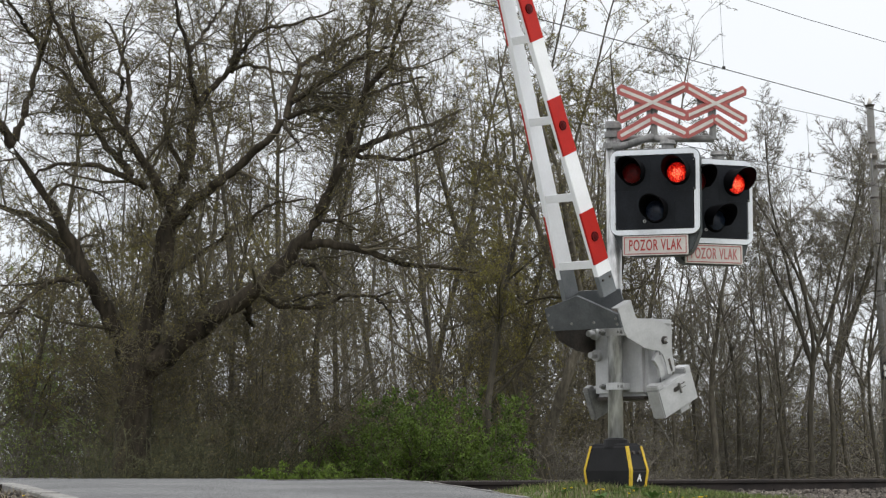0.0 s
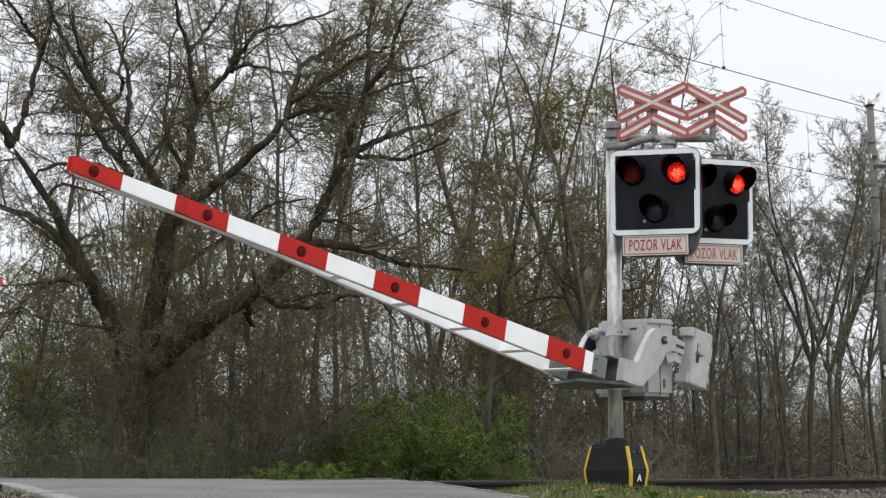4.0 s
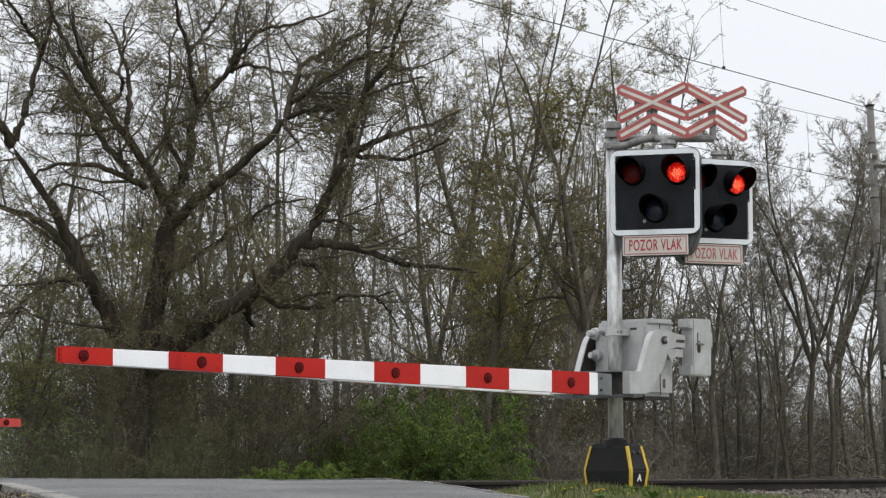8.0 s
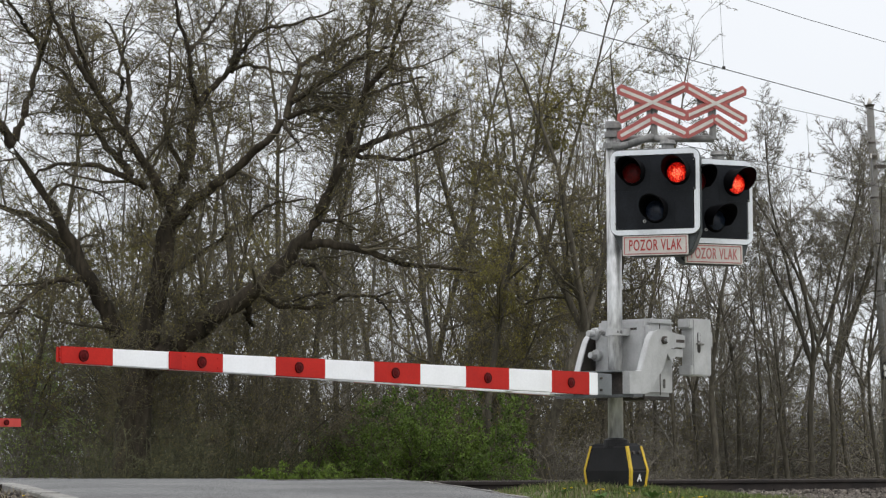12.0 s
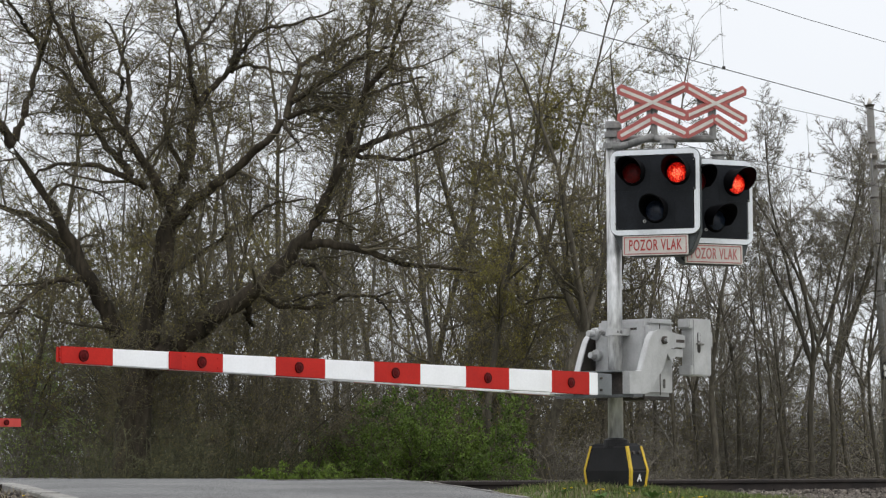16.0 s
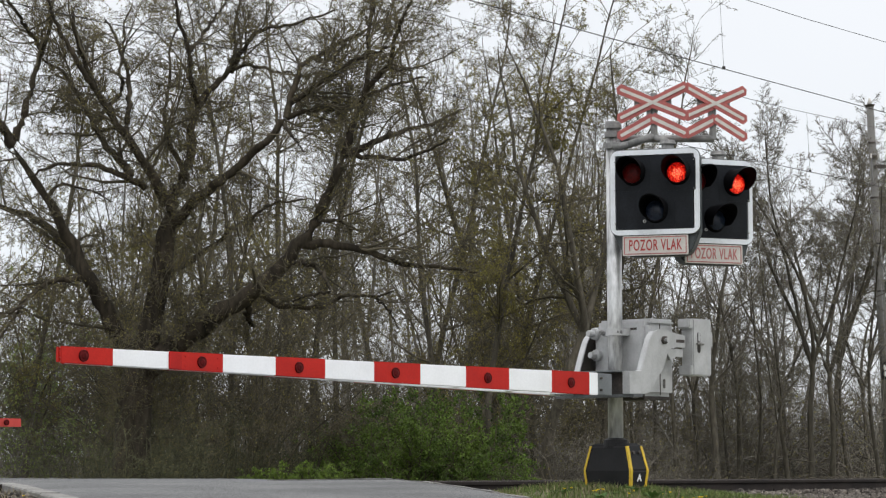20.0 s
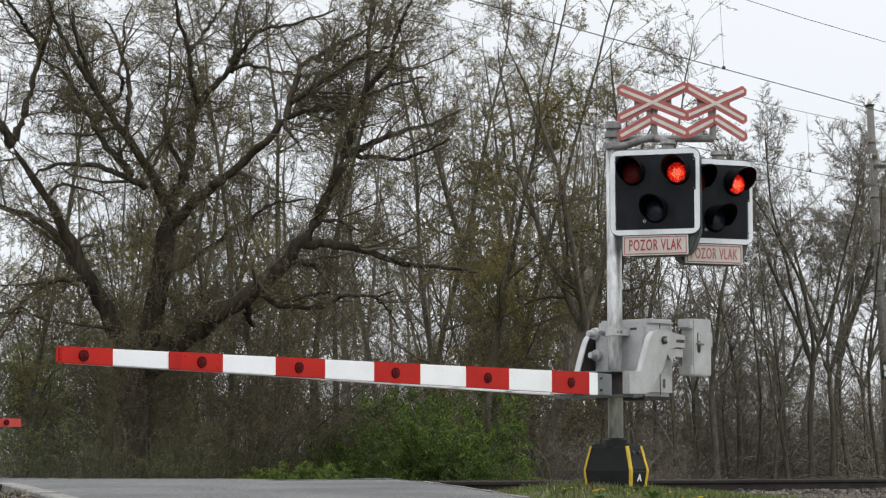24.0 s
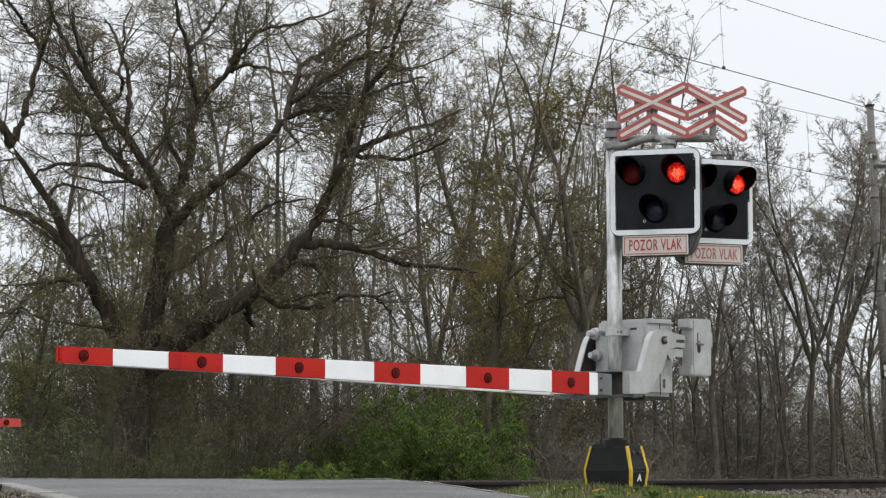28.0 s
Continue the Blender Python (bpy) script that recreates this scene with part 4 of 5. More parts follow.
def build_cross(m, label):
    """The double warning cross of a line with several tracks. Local -y is its front."""
    cross = thing("warning_cross", label, "crossing sign", m, "warning crosses")
    a, b = 0.296, 0.131
    lines = [("arm", [(-a, b), (a, -b)], -0.010), ("arm", [(-a, -b), (a, b)], -0.004)]
    for name, ((x0, z0), (x1, z1)), y in lines:
        arm = part("arm", beam(x0, z0, x1, z1, 0.045, y, y + 0.006, None), FADED_RED, cross, "faded red cross arm with a white core line")
        part("white_line", beam(x0 * 0.95, z0 * 0.95, x1 * 0.95, z1 * 0.95, 0.0132, -0.0125 - 0.1 * (y + 0.010), y, None), SIGN_WHITE, arm)
    for s in (-1, 1):
        arm = part("chevron_arm", beam(s * a, -0.285, 0, -0.132, 0.045, -0.004 - 0.003 * s, 0.002 - 0.003 * s, None), FADED_RED, cross, "faded red half arm with a white core line")
        part("white_line", beam(s * a * 0.95, -0.279, 0, -0.137, 0.0145, -0.0065 - 0.003 * s, -0.004 - 0.003 * s, None), SIGN_WHITE, arm)
    part("back_strap", block((-0.06, 0.012, -b - 0.02), (-0.02, 0.03, 0.05), 0.003), GALV_OLD, cross)
    part("back_strap", block((0.10, 0.012, -0.08), (0.14, 0.03, 0.11), 0.003), GALV_OLD, cross)
    part("back_strap", block((-0.15, 0.012, -0.05), (-0.11, 0.03, 0.09), 0.003), GALV_OLD, cross)
    part("cross_plate", block((-0.17, 0.016, -0.045), (0.16, 0.028, 0.062), 0.003), GALV_OLD, cross)
    part("post", rod((0, 0.045, -0.31), (0, 0.045, 0.085), 0.03, 0.03, 16), GALV_OLD, cross)


SIGNAL_A, SIGNAL_B = pose(1.826, 21.80, 2.53, 0, 0, -18), pose(2.354, 22.05, 2.473, 0, 0, 25)
CROSS_A, CROSS_B = pose(1.82, 21.86, 3.316, 0, 0, -17), pose(2.386, 22.10, 3.340, 0, 0, 24)

boom = build_barrier()
foot_cover = next(o for o in bpy.data.objects if o.name == "foot_cover")
letters("A", 0.082, WHITE, foot_cover, Matrix(((-1, 0, 0, 0.0), (0, 0.114, 0.9935, 0.2605), (0, 0.9935, -0.114, 0.075), (0, 0, 0, 1))), "white_letter", 0.0028)
lamps_a = build_signal(SIGNAL_A, "black crossing light in white frame, red lamps over a warning plate", SIGN_RED)
lamps_b = build_signal(SIGNAL_B, "black crossing light in white frame turned away, behind another", PALE_INK)
build_cross(CROSS_A, "double red and white warning cross on a steel pipe")
build_cross(CROSS_B, "double red and white warning cross turned away")


def build_brackets():
    br = thing("signal_bracket", "galvanised steel pipe bracket clamped to the mast top", "bracket", pose(MAST[0], MAST[1], 2.98))
    e1, e2 = CROSS_A @ Vector((0, 0.045, -0.285)), CROSS_B @ Vector((0, 0.045, -0.295))
    o = Vector((MAST[0], MAST[1], 2.98))
    part("pipe", bent([Vector((0, -0.05, -0.03)), Vector((0.12, -0.15, -0.02)), e1 - o], 0.033, 14), GALV_OLD, br, smooth=True)
    part("pipe", bent([Vector((0, 0.0, 0.05)), e2 - o + Vector((0, 0, -0.01))], 0.033, 14), GALV_OLD, br, smooth=True)
    h1, h2 = SIGNAL_A @ Vector((0.10, 0.07, 0.44)), SIGNAL_B @ Vector((-0.12, 0.17, 0.0))
    part("hanger_pipe", bent([e1 - o + Vector((0, 0, -0.01)), h1 - o], 0.03, 12), GALV_OLD, br, smooth=True)
    part("hanger_pipe", bent([Vector((0, 0.02, -0.42)), h2 - o], 0.03, 12), GALV_OLD, br, smooth=True)


build_brackets()


def build_far_barrier():
    """The tip of the opposite barrier's boom reaches into view; its mast stands beyond the lane's other edge."""
    turn = 46.254
    a = radians(turn)
    tip = Vector((-6.02, 36.2, 0.80))
    piv = tip - Vector((math.cos(a), math.sin(a), 0)) * 6.0
    far = thing("opposite_barrier", "red and white boom barrier across the railway, mostly out of sight", "barrier", pose(piv.x, piv.y, -0.2, 0, 0, turn))
    part("mast", rod((-0.2, 0, 0), (-0.2, 0, 1.5), 0.066, 0.064, 20), GALV, far, smooth=True)
    part("drive_housing", block((-0.62, -0.3, 0.55), (-0.27, 0.3, 1.15), 0.03), SILVER, far)
    bm = block((-0.1, -0.32, -0.08), (0.5, 0.32, -0.06), 0.003)
    b2 = part("boom", bm, GREY_PLATE, far, "red and white striped boom")
    b2.location = (0, 0, 1.0)
    part("boom_rail", prism([(0.3, -0.26), (0.3, 0.26), (6.0, 0.03), (6.0, -0.03)], 2, -0.055, 0.055, 0.004), WHITE, b2)
    for k in range(6):
        u1 = 6.0 - k
        s0, s1 = 0.03 + 0.0404 * k, 0.03 + 0.0404 * (k + 0.5)
        part("red_stripe", prism([(u1 - 0.5, -s1 - 0.004), (u1 - 0.5, s1 + 0.004), (u1 + 0.003, s0 + 0.004), (u1 + 0.003, -s0 - 0.004)], 2, -0.058, 0.058), HAZED_RED, b2)
        part("reflector", rod((u1 - 0.27, -s0 - 0.03, 0), (u1 - 0.27, -s0 - 0.005 - 0.045, 0), 0.044, 0.04, 16), REFLECTOR, b2)
    return b2


far_boom = build_far_barrier()


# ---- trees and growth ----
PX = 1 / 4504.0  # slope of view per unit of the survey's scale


def bearing(p, d):
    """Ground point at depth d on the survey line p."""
    x = (p - 784) * PX * d
    return x, d, ground_height(x, d)


def curve_through(points, k, rng, sway):
    """k points along a limb given by (x, z) in tenths of a metre, wandering in depth."""
    p = np.array(points, float) * 0.1
    t = np.concatenate([[0], np.cumsum(np.linalg.norm(np.diff(p, axis=0), axis=1))])
    s = np.linspace(0, t[-1], k)
    x, z = np.interp(s, t, p[:, 0]), np.interp(s, t, p[:, 1])
    for _ in range(2):
        x[1:-1], z[1:-1] = (x[:-2] + 2 * x[1:-1] + x[2:]) / 4, (z[:-2] + 2 * z[1:-1] + z[2:]) / 4
    y = np.cumsum(rng.normal(sway, abs(sway) * 0.7 + 0.02, k)) * 0.12
    out = np.stack([x, y - y[0], z], 1)
    out[1:-1] += rng.normal(0, 0.013, (k - 2, 3))
    return out


def build_old_tree():
    """A wide old tree with low heavy limbs."""
    rng = np.random.default_rng(21)
    x, y, z = bearing(232, 40.0)
    tree = thing("old_tree", "wide old bare tree with heavy dark limbs and opening buds", "tree", pose(x, y, z - 0.02) @ Matrix.Diagonal((1.111, 1.111, 1.111, 1)))
    trunk = np.array([[0, 0, -0.2], [0.02, 0, 0.3], [0.03, 0, 0.95], [0.05, 0, 1.40], [0.12, 0, 1.85], [0.22, 0.02, 2.3], [0.33, 0.03, 2.8], [0.42, 0.05, 3.3], [0.48, 0.05, 3.8], [0.53, 0.05, 4.25]])[None]
    part_trunk = tubes(trunk, np.array([[0.36, 0.29, 0.255, 0.26, 0.23, 0.175, 0.155, 0.145, 0.135, 0.11]]), 14, 0.06)
    k = 22
    curves, radii = [], []

    def bough(r0, r1, sway, *line):
        """A limb through points in the tree's plane, springing from the nearest wood already there."""
        p = curve_through(line, k, rng, sway)
        near = [q for c in [trunk[0]] + curves for q in c]
        p[:, 1] += min(near, key=lambda q: (q[0] - p[0, 0]) ** 2 + (q[2] - p[0, 2]) ** 2)[1]
        curves.append(p)
        radii.append(ramped(p[None], [r0], [r1], 0.85)[0])
    # the leaning limb and its forks
    bough(0.165, 0.03, -0.25, (0, 19.6), (-2.2, 24.5), (-4.6, 29.3), (-6.7, 33.3), (-8.3, 36.9), (-10.7, 41.5), (-13.6, 45.7), (-16.3, 50))
    bough(0.075, 0.02, -0.2, (-16.3, 50), (-17.6, 52.5), (-19.3, 55), (-20.9, 58.3), (-22.1, 62.3))
    bough(0.065, 0.018, 0.3, (-16.5, 50), (-15.2, 53), (-14.4, 57.1), (-13.4, 61.9), (-13, 64.3), (-11.7, 66.7), (-12.2, 69.9), (-11.5, 73.6))
    bough(0.035, 0.012, -0.4, (-13, 64.1), (-14, 66.1), (-15.5, 68.3), (-17.6, 71.1), (-18.5, 73.6))
    bough(0.03, 0.012, 0.4, (-13.3, 63.5), (-13.9, 67.1), (-13.3, 70.3), (-13.4, 73.6))
    bough(0.085, 0.028, 0.4, (-6.6, 32.5), (-9, 35.3), (-11.8, 38.5), (-14.5, 40.6), (-18.5, 42.3), (-23.3, 43.4))
    bough(0.045, 0.012, -0.5, (-6.7, 31.3), (-10.2, 30.9), (-12.5, 29.4), (-14.1, 26.9), (-16.9, 25.7), (-19.7, 24.5))
    bough(0.022, 0.01, -0.3, (-14.1, 27), (-15.5, 24.5), (-16.8, 21.6), (-17.1, 18.8))
    bough(0.03, 0.01, 0.5, (-11.4, 43), (-9.8, 45), (-6.6, 44.6), (-3.8, 43.4))
    # the head of the trunk
    bough(0.085, 0.022, -0.3, (4.8, 42), (2.4, 47), (-0.6, 51.4), (-2.9, 54.6), (-4.8, 58.1), (-6.6, 62.3), (-7.4, 65.1), (-8, 69.5))
    bough(0.055, 0.014, -0.5, (1.8, 44.6), (-1.4, 46), (-4.6, 47.2), (-8.2, 47.2), (-11, 46.2), (-13.7, 44.6))
    bough(0.06, 0.016, 0.4, (0, 45.8), (-1, 47.8), (-4, 50.5), (-5.5, 53.4), (-7.8, 57.5), (-9.9, 60.7), (-12.3, 63.3), (-15.3, 65.1))
    bough(0.035, 0.014, 0.3, (-5.5, 53.8), (-3.8, 56.7), (-2.1, 58.4), (-2.6, 62.3), (-2.2, 66.3), (-2.7, 69.5), (-1.4, 72.8))
    bough(0.045, 0.014, -0.2, (-5, 58.3), (-9, 64.7), (-10.2, 67.5), (-11.5, 71.1), (-12.2, 73.6))
    bough(0.05, 0.014, 0.4, (-0.8, 51.8), (-0.3, 56.7), (-1.6, 62.3), (-2.7, 65.5), (-4, 68.7), (-5.4, 70.7))
    bough(0.095, 0.05, 0.2, (5.4, 41.2), (6.1, 45), (7.5, 48), (8.2, 51), (7.8, 53.8), (8.8, 56.8))
    bough(0.055, 0.014, -0.3, (8.8, 56.8), (7.7, 61.5), (8, 64.3), (6.9, 67.3), (6.1, 69.9), (6.4, 73.6))
    bough(0.035, 0.012, 0.4, (8, 64.1), (9.6, 67), (10.7, 69.1), (12, 71.5), (13.4, 74.4))
    bough(0.055, 0.014, 0.3, (8.8, 56.8), (10.4, 59.9), (13.1, 62.4), (13.9, 66.1), (13.3, 68.9), (14.1, 73.6))
    bough(0.04, 0.012, -0.4, (13.3, 62.3), (15, 65.3), (16.8, 67.8), (20.6, 68.6), (25, 69.4), (29.4, 70.3))
    bough(0.03, 0.01, 0.5, (13.4, 62.8), (16, 64.1), (19, 63.7), (23, 63.5), (26.2, 64.7))
    bough(0.04, 0.012, 0.5, (6.9, 47), (4.6, 51.8), (3.4, 56.7), (4, 62.3), (3.7, 66.7), (4.8, 70.3), (5.4, 73.6))
    # the long limb from the head
    bough(0.085, 0.045, -0.3, (5.4, 39.1), (9, 42.8), (13.3, 45.7), (16, 48), (19.2, 50.4), (21.1, 52.3), (22.2, 53.8))
    bough(0.055, 0.014, 0.2, (22.2, 53.8), (22.5, 56.2), (23.2, 59.1), (23.8, 61.5), (27.8, 63.9), (30.4, 65.7), (33.8, 67), (36.6, 69.5))
    bough(0.045, 0.014, -0.4, (22.4, 55.7), (26.2, 57.9), (29.7, 59.9), (32.6, 61), (36.6, 62.7), (40.6, 63.5))
    bough(0.042, 0.014, 0.4, (22.1, 53.8), (25.4, 54.8), (29.6, 55.8), (33.6, 57.9), (37.4, 59.9), (42.2, 61.1))
    bough(0.028, 0.01, -0.5, (30.4, 65.5), (29.4, 62.3), (28.6, 59.9))
    bough(0.028, 0.01, -0.5, (21.7, 52.8), (23.8, 50), (25.3, 47.8))
    bough(0.045, 0.014, 0.5, (5.8, 32.7), (9.4, 34.9), (11.7, 37.2), (13.7, 39.1), (16.6, 40.9), (18.9, 43), (24.6, 43.8))
    # the heavy low limb with its arching branch
    bough(0.185, 0.055, -0.35, (1.8, 18.4), (5.4, 21.1), (9, 24), (13.6, 26.7), (17.6, 29.1), (21.2, 32.5), (24, 35.7), (26.2, 38.5), (27.5, 41.5), (28.8, 44.6), (30.4, 48))
    bough(0.06, 0.016, 0.2, (30.4, 48), (31.2, 51), (32.3, 54.4), (33.4, 57.6), (33.9, 61.5), (33.7, 66.3), (34.5, 70.3), (34.2, 73.6))
    bough(0.045, 0.014, -0.3, (33.3, 57.3), (36.5, 60.3), (37.4, 63.5), (38.5, 66.7), (40.4, 69.4), (41.4, 72.8))
    bough(0.055, 0.015, 0.4, (30.6, 48.2), (33.6, 49.8), (36.8, 51.4), (39.2, 52.6), (43, 53.6), (47, 55.8))
    bough(0.04, 0.013, -0.4, (31.4, 48.2), (35.2, 48), (38.6, 47), (41.6, 47.8), (45.4, 49))
    bough(0.07, 0.016, -0.2, (24.6, 36), (29.4, 35.7), (32.6, 35.2), (36, 33.8), (40.8, 32.5), (45.4, 32.5), (49.4, 31.5))
    bough(0.045, 0.016, -0.5, (23.4, 33.3), (26.2, 32.7), (28.1, 30.9), (28.8, 28.5))
    bough(0.02, 0.01, 0.3, (28.8, 28.5), (25.8, 28.2), (23, 27.7))
    bough(0.03, 0.01, 0.4, (26.7, 38.8), (29.4, 39.6), (31.2, 38.5), (33.8, 38.9))
    bough(0.055, 0.03, 0.3, (16.8, 28.1), (16.5, 26.4), (16.9, 24.8))
    bough(0.05, 0.014, 0.6, (17.8, 29.3), (21.4, 27.3), (26.2, 27.3), (30.6, 29.3), (34.4, 29.3), (37.4, 30.2))
    bough(0.022, 0.01, 0.4, (34.2, 29.3), (36.5, 27.3), (37.6, 24.9))
    pts, rad = np.stack(curves), np.stack(radii)
    woods = tubes(pts, rad, 9, 0.08)
    mesh_of("trunk", *stack([part_trunk, woods]), BARK, tree, True)
    t_old, t_new = np.linspace(0, 1, trunk.shape[1]), np.linspace(0.08, 1, k)
    stem = np.stack([np.interp(t_new, t_old, trunk[0, :, c]) for c in range(3)], 1)[None]
    low_limb = np.stack([np.interp(np.linspace(0.04, 0.45, k), np.linspace(0, 1, k), pts[29, :, c]) for c in range(3)], 1)[None]
    pts, rad = np.concatenate([pts] + [stem] * 3 + [low_limb] + [pts[15:16]] * 3 + [pts[2:3], pts[11:12]]), np.concatenate([rad, np.full((9, k), 0.014)])
    plan = [(8, 0.08, 54, 0.62, 9, 0.17, 0.03, 4), (9, 0.06, 52, 0.46, 5, 0.24, 0.0, 3), (7, 0.06, 54, 0.42, 1, 0.32, 0.01, 3), (4, 0.1, 50, 0.42, 1, 0.2, 0.0, 3)]
    wood, leaf = crown(rng, pts, rad, plan, 80000, 0.021, 0.0033)
    mesh_of("crown", *wood, TWIG, tree)
    mesh_of("young_foliage", *leaf, BUD, tree)


def wild_tree(name, label, seed, height, girth, forks, low, plan, leaf_count, leaf_mat, bark, twig, leaf_size=0.034, spread=0.45):
    rng = np.random.default_rng(seed)
    tree = thing(name, label, "tree")
    k = 16
    stems = grow(rng, np.array([[0.0, 0, -0.3]]), np.array([[0.0, 0, 1]]), np.array([height * (0.97 if forks == 0 else 0.38)]), k - 1, 0.06, 0.05)
    rad = ramped(stems, [girth], [girth * (0.12 if forks == 0 else 0.75)], 0.9)
    wood = [tubes(stems, rad, 8, 0.06)]
    main, main_r = stems, rad
    if forks:
        p = np.repeat(stems[:, -2], forks, 0)
        ang = np.arange(forks) * 2 * np.pi / forks + 0.3
        way = np.stack([np.cos(ang) * spread, np.sin(ang) * spread * 0.7, np.ones(forks)], 1)
        main = grow(rng, p, way, height * 0.6 * rng.uniform(0.85, 1.1, forks), k - 1, 0.09, 0.05)
        main_r = ramped(main, np.full(forks, girth * 0.62), np.full(forks, 0.010))
        wood.append(tubes(main, main_r, 7, 0.06))
    mesh_of("trunk", *stack(wood), bark, tree, True)
    first = plan[0] if not forks else (max(8, int(plan[0][0] * 1.15) // forks), low * 0.55, *plan[0][2:])
    branches, leaf = crown(rng, main, main_r, [(first[0], low if not forks else first[1], *first[2:])] + plan[1:], leaf_count, leaf_size, 0.0048)
    mesh_of("crown", *branches, twig, tree)
    if leaf is not None:
        mesh_of("young_foliage", *leaf, leaf_mat, tree)
    return tree


def build_wood():
    tall = [(30, 0.10, 52, 0.20, 5, 0.16, 0.06, 4), (8, 0.10, 50, 0.50, 3, 0.24, 0.03, 3), (7, 0.08, 50, 0.42, 1, 0.32, 0.02, 3), (4, 0.1, 48, 0.42, 1, 0.2, 0.0, 3)]
    wide = [(32, 0.08, 50, 0.32, 7, 0.20, 0.04, 4), (10, 0.10, 52, 0.42, 4, 0.34, 0.02, 3), (8, 0.08, 52, 0.40, 1, 0.36, 0.02, 3), (4, 0.1, 50, 0.42, 1, 0.2, 0.0, 3)]
    broad = [(44, 0.08, 42, 0.36, 5, 0.16, 0.09, 4), (10, 0.10, 46, 0.48, 3, 0.22, 0.05, 3), (8, 0.08, 48, 0.46, 1, 0.2, 0.03, 3), (4, 0.1, 48, 0.45, 1, 0.2, 0.0, 3)]
    thin = [(22, 0.10, 46, 0.26, 4, 0.16, 0.07, 4), (7, 0.10, 48, 0.50, 3, 0.24, 0.03, 3), (6, 0.08, 48, 0.46, 1, 0.2, 0.02, 3), (4, 0.1, 48, 0.45, 1, 0.2, 0.0, 3)]
    kinds = {
        "a": wild_tree("slender_tree", "tall slender tree with olive young leaves at the wood's edge", 31, 11.5, 0.08, 0, 0.12, tall, 16000, BUD_GREEN, BARK_PALE, TWIG, 0.028),
        "b": wild_tree("slender_tree", "tall slender bare tree with brown buds", 32, 11.0, 0.07, 0, 0.12, tall, 5000, BUD, BARK_PALE, TWIG, 0.022),
        "o": wild_tree("leafing_tree", "tall tree thick with yellow-olive young leaves", 37, 10.5, 0.08, 0, 0.10, tall, 25000, BUD_GREEN, BARK_PALE, TWIG, 0.028),
        "c": wild_tree("forked_tree", "forked bare tree with spreading crown and olive young leaves", 33, 10.0, 0.12, 3, 0.15, wide, 9000, BUD_GREEN, BARK_PALE, TWIG, 0.022),
        "d": wild_tree("forked_tree", "pale forked bare tree at the wood's edge", 34, 7.6, 0.066, 4, 0.62, broad, 6000, BUD, BARK_PALE, TWIG_PALE, 0.020, 0.42),
        "e": wild_tree("thin_tree", "thin bare young tree with few buds", 35, 7.4, 0.055, 0, 0.15, thin, 2200, BUD, BARK_PALE, TWIG_PALE, 0.021),
        "f": wild_tree("thin_tree", "thin bare young tree with twin stems", 36, 7.8, 0.065, 2, 0.15, thin, 2200, BUD, BARK_PALE, TWIG_PALE, 0.021),
    }
    kinds["m"] = wild_tree("straight_tree", "straight dark-stemmed bare tree with a small crown", 38, 6.6, 0.085, 0, 0.35, thin, 2000, BUD, BARK_PALE, TWIG_PALE, 0.021)
    first = [("c", 960, 47, 0.95, 20), ("c", 1065, 52, 0.96, 140), ("c", 1100, 57, 0.94, 260), ("o", 858, 47, 1.0, 70), ("a", 905, 50, 1.0, 200), ("o", 948, 53, 1.0, 200), ("a", 885, 55, 1.1, 30), ("b", 830, 52, 1.0, 10),
             ("b", 790, 49, 1.0, 130), ("a", 752, 53, 1.05, 250), ("b", 600, 54, 1.05, 95), ("a", 545, 52, 1.0, 180)]
    second = [("b", 470, 50, 1.05, 215), ("b", 528, 57, 1.3, 120), ("a", 410, 47, 0.95, 330), ("b", 330, 52, 1.05, 60), ("o", 205, 49, 0.66, 20), ("o", 252, 46, 0.60, 240), ("o", 290, 47, 0.62, 160), ("o", 355, 50, 0.7, 280), ("a", 45, 44, 0.85, 275), ("a", -20, 46, 0.95, 10), ("b", 1118, 60, 1.12, 40),
              ("e", 1125, 56, 0.95, 0), ("e", 1196, 51, 0.88, 120), ("m", 1264, 50, 1.0, 60), ("m", 1310, 56, 0.85, 210), ("e", 1332, 54, 0.80, 210), ("m", 1394, 55, 0.8, 150), ("e", 1290, 57, 0.72, 80)]
    third = [("d", 1432, 52, 1.06, 15), ("d", 1475, 60, 1.12, 120), ("d", 1530, 60, 0.9, 200), ("e", 1555, 52, 0.98, 45), ("d", 1388, 60, 0.86, 310), ("e", 1500, 57, 0.9, 75), ("d", 1472, 56, 0.98, 200), ("f", 1236, 57, 0.86, 300), ("e", 1352, 60, 0.86, 20), ("f", 1365, 52, 0.62, 200), ("f", 1160, 54, 0.9, 77)]
    deep = [("f", 815, 62, 1.25, 110), ("f", 570, 62, 1.25, 60), ("f", 390, 60, 1.2, 10), ("e", 280, 56, 1.2, 100)]
    used = set()
    for kind, p, d, s, turn in first + second + third + deep:
        m = Matrix.Translation(bearing(p, d)) @ pose(0, 0, 0, 0, 0, turn) @ Matrix.Diagonal((s, s, s, 1))
        if kind in used:
            copy_thing(kinds[kind], m)
        else:
            used.add(kind)
            kinds[kind].matrix_basis = m
            kinds[kind]["group"] = "trees at the wood's edge"


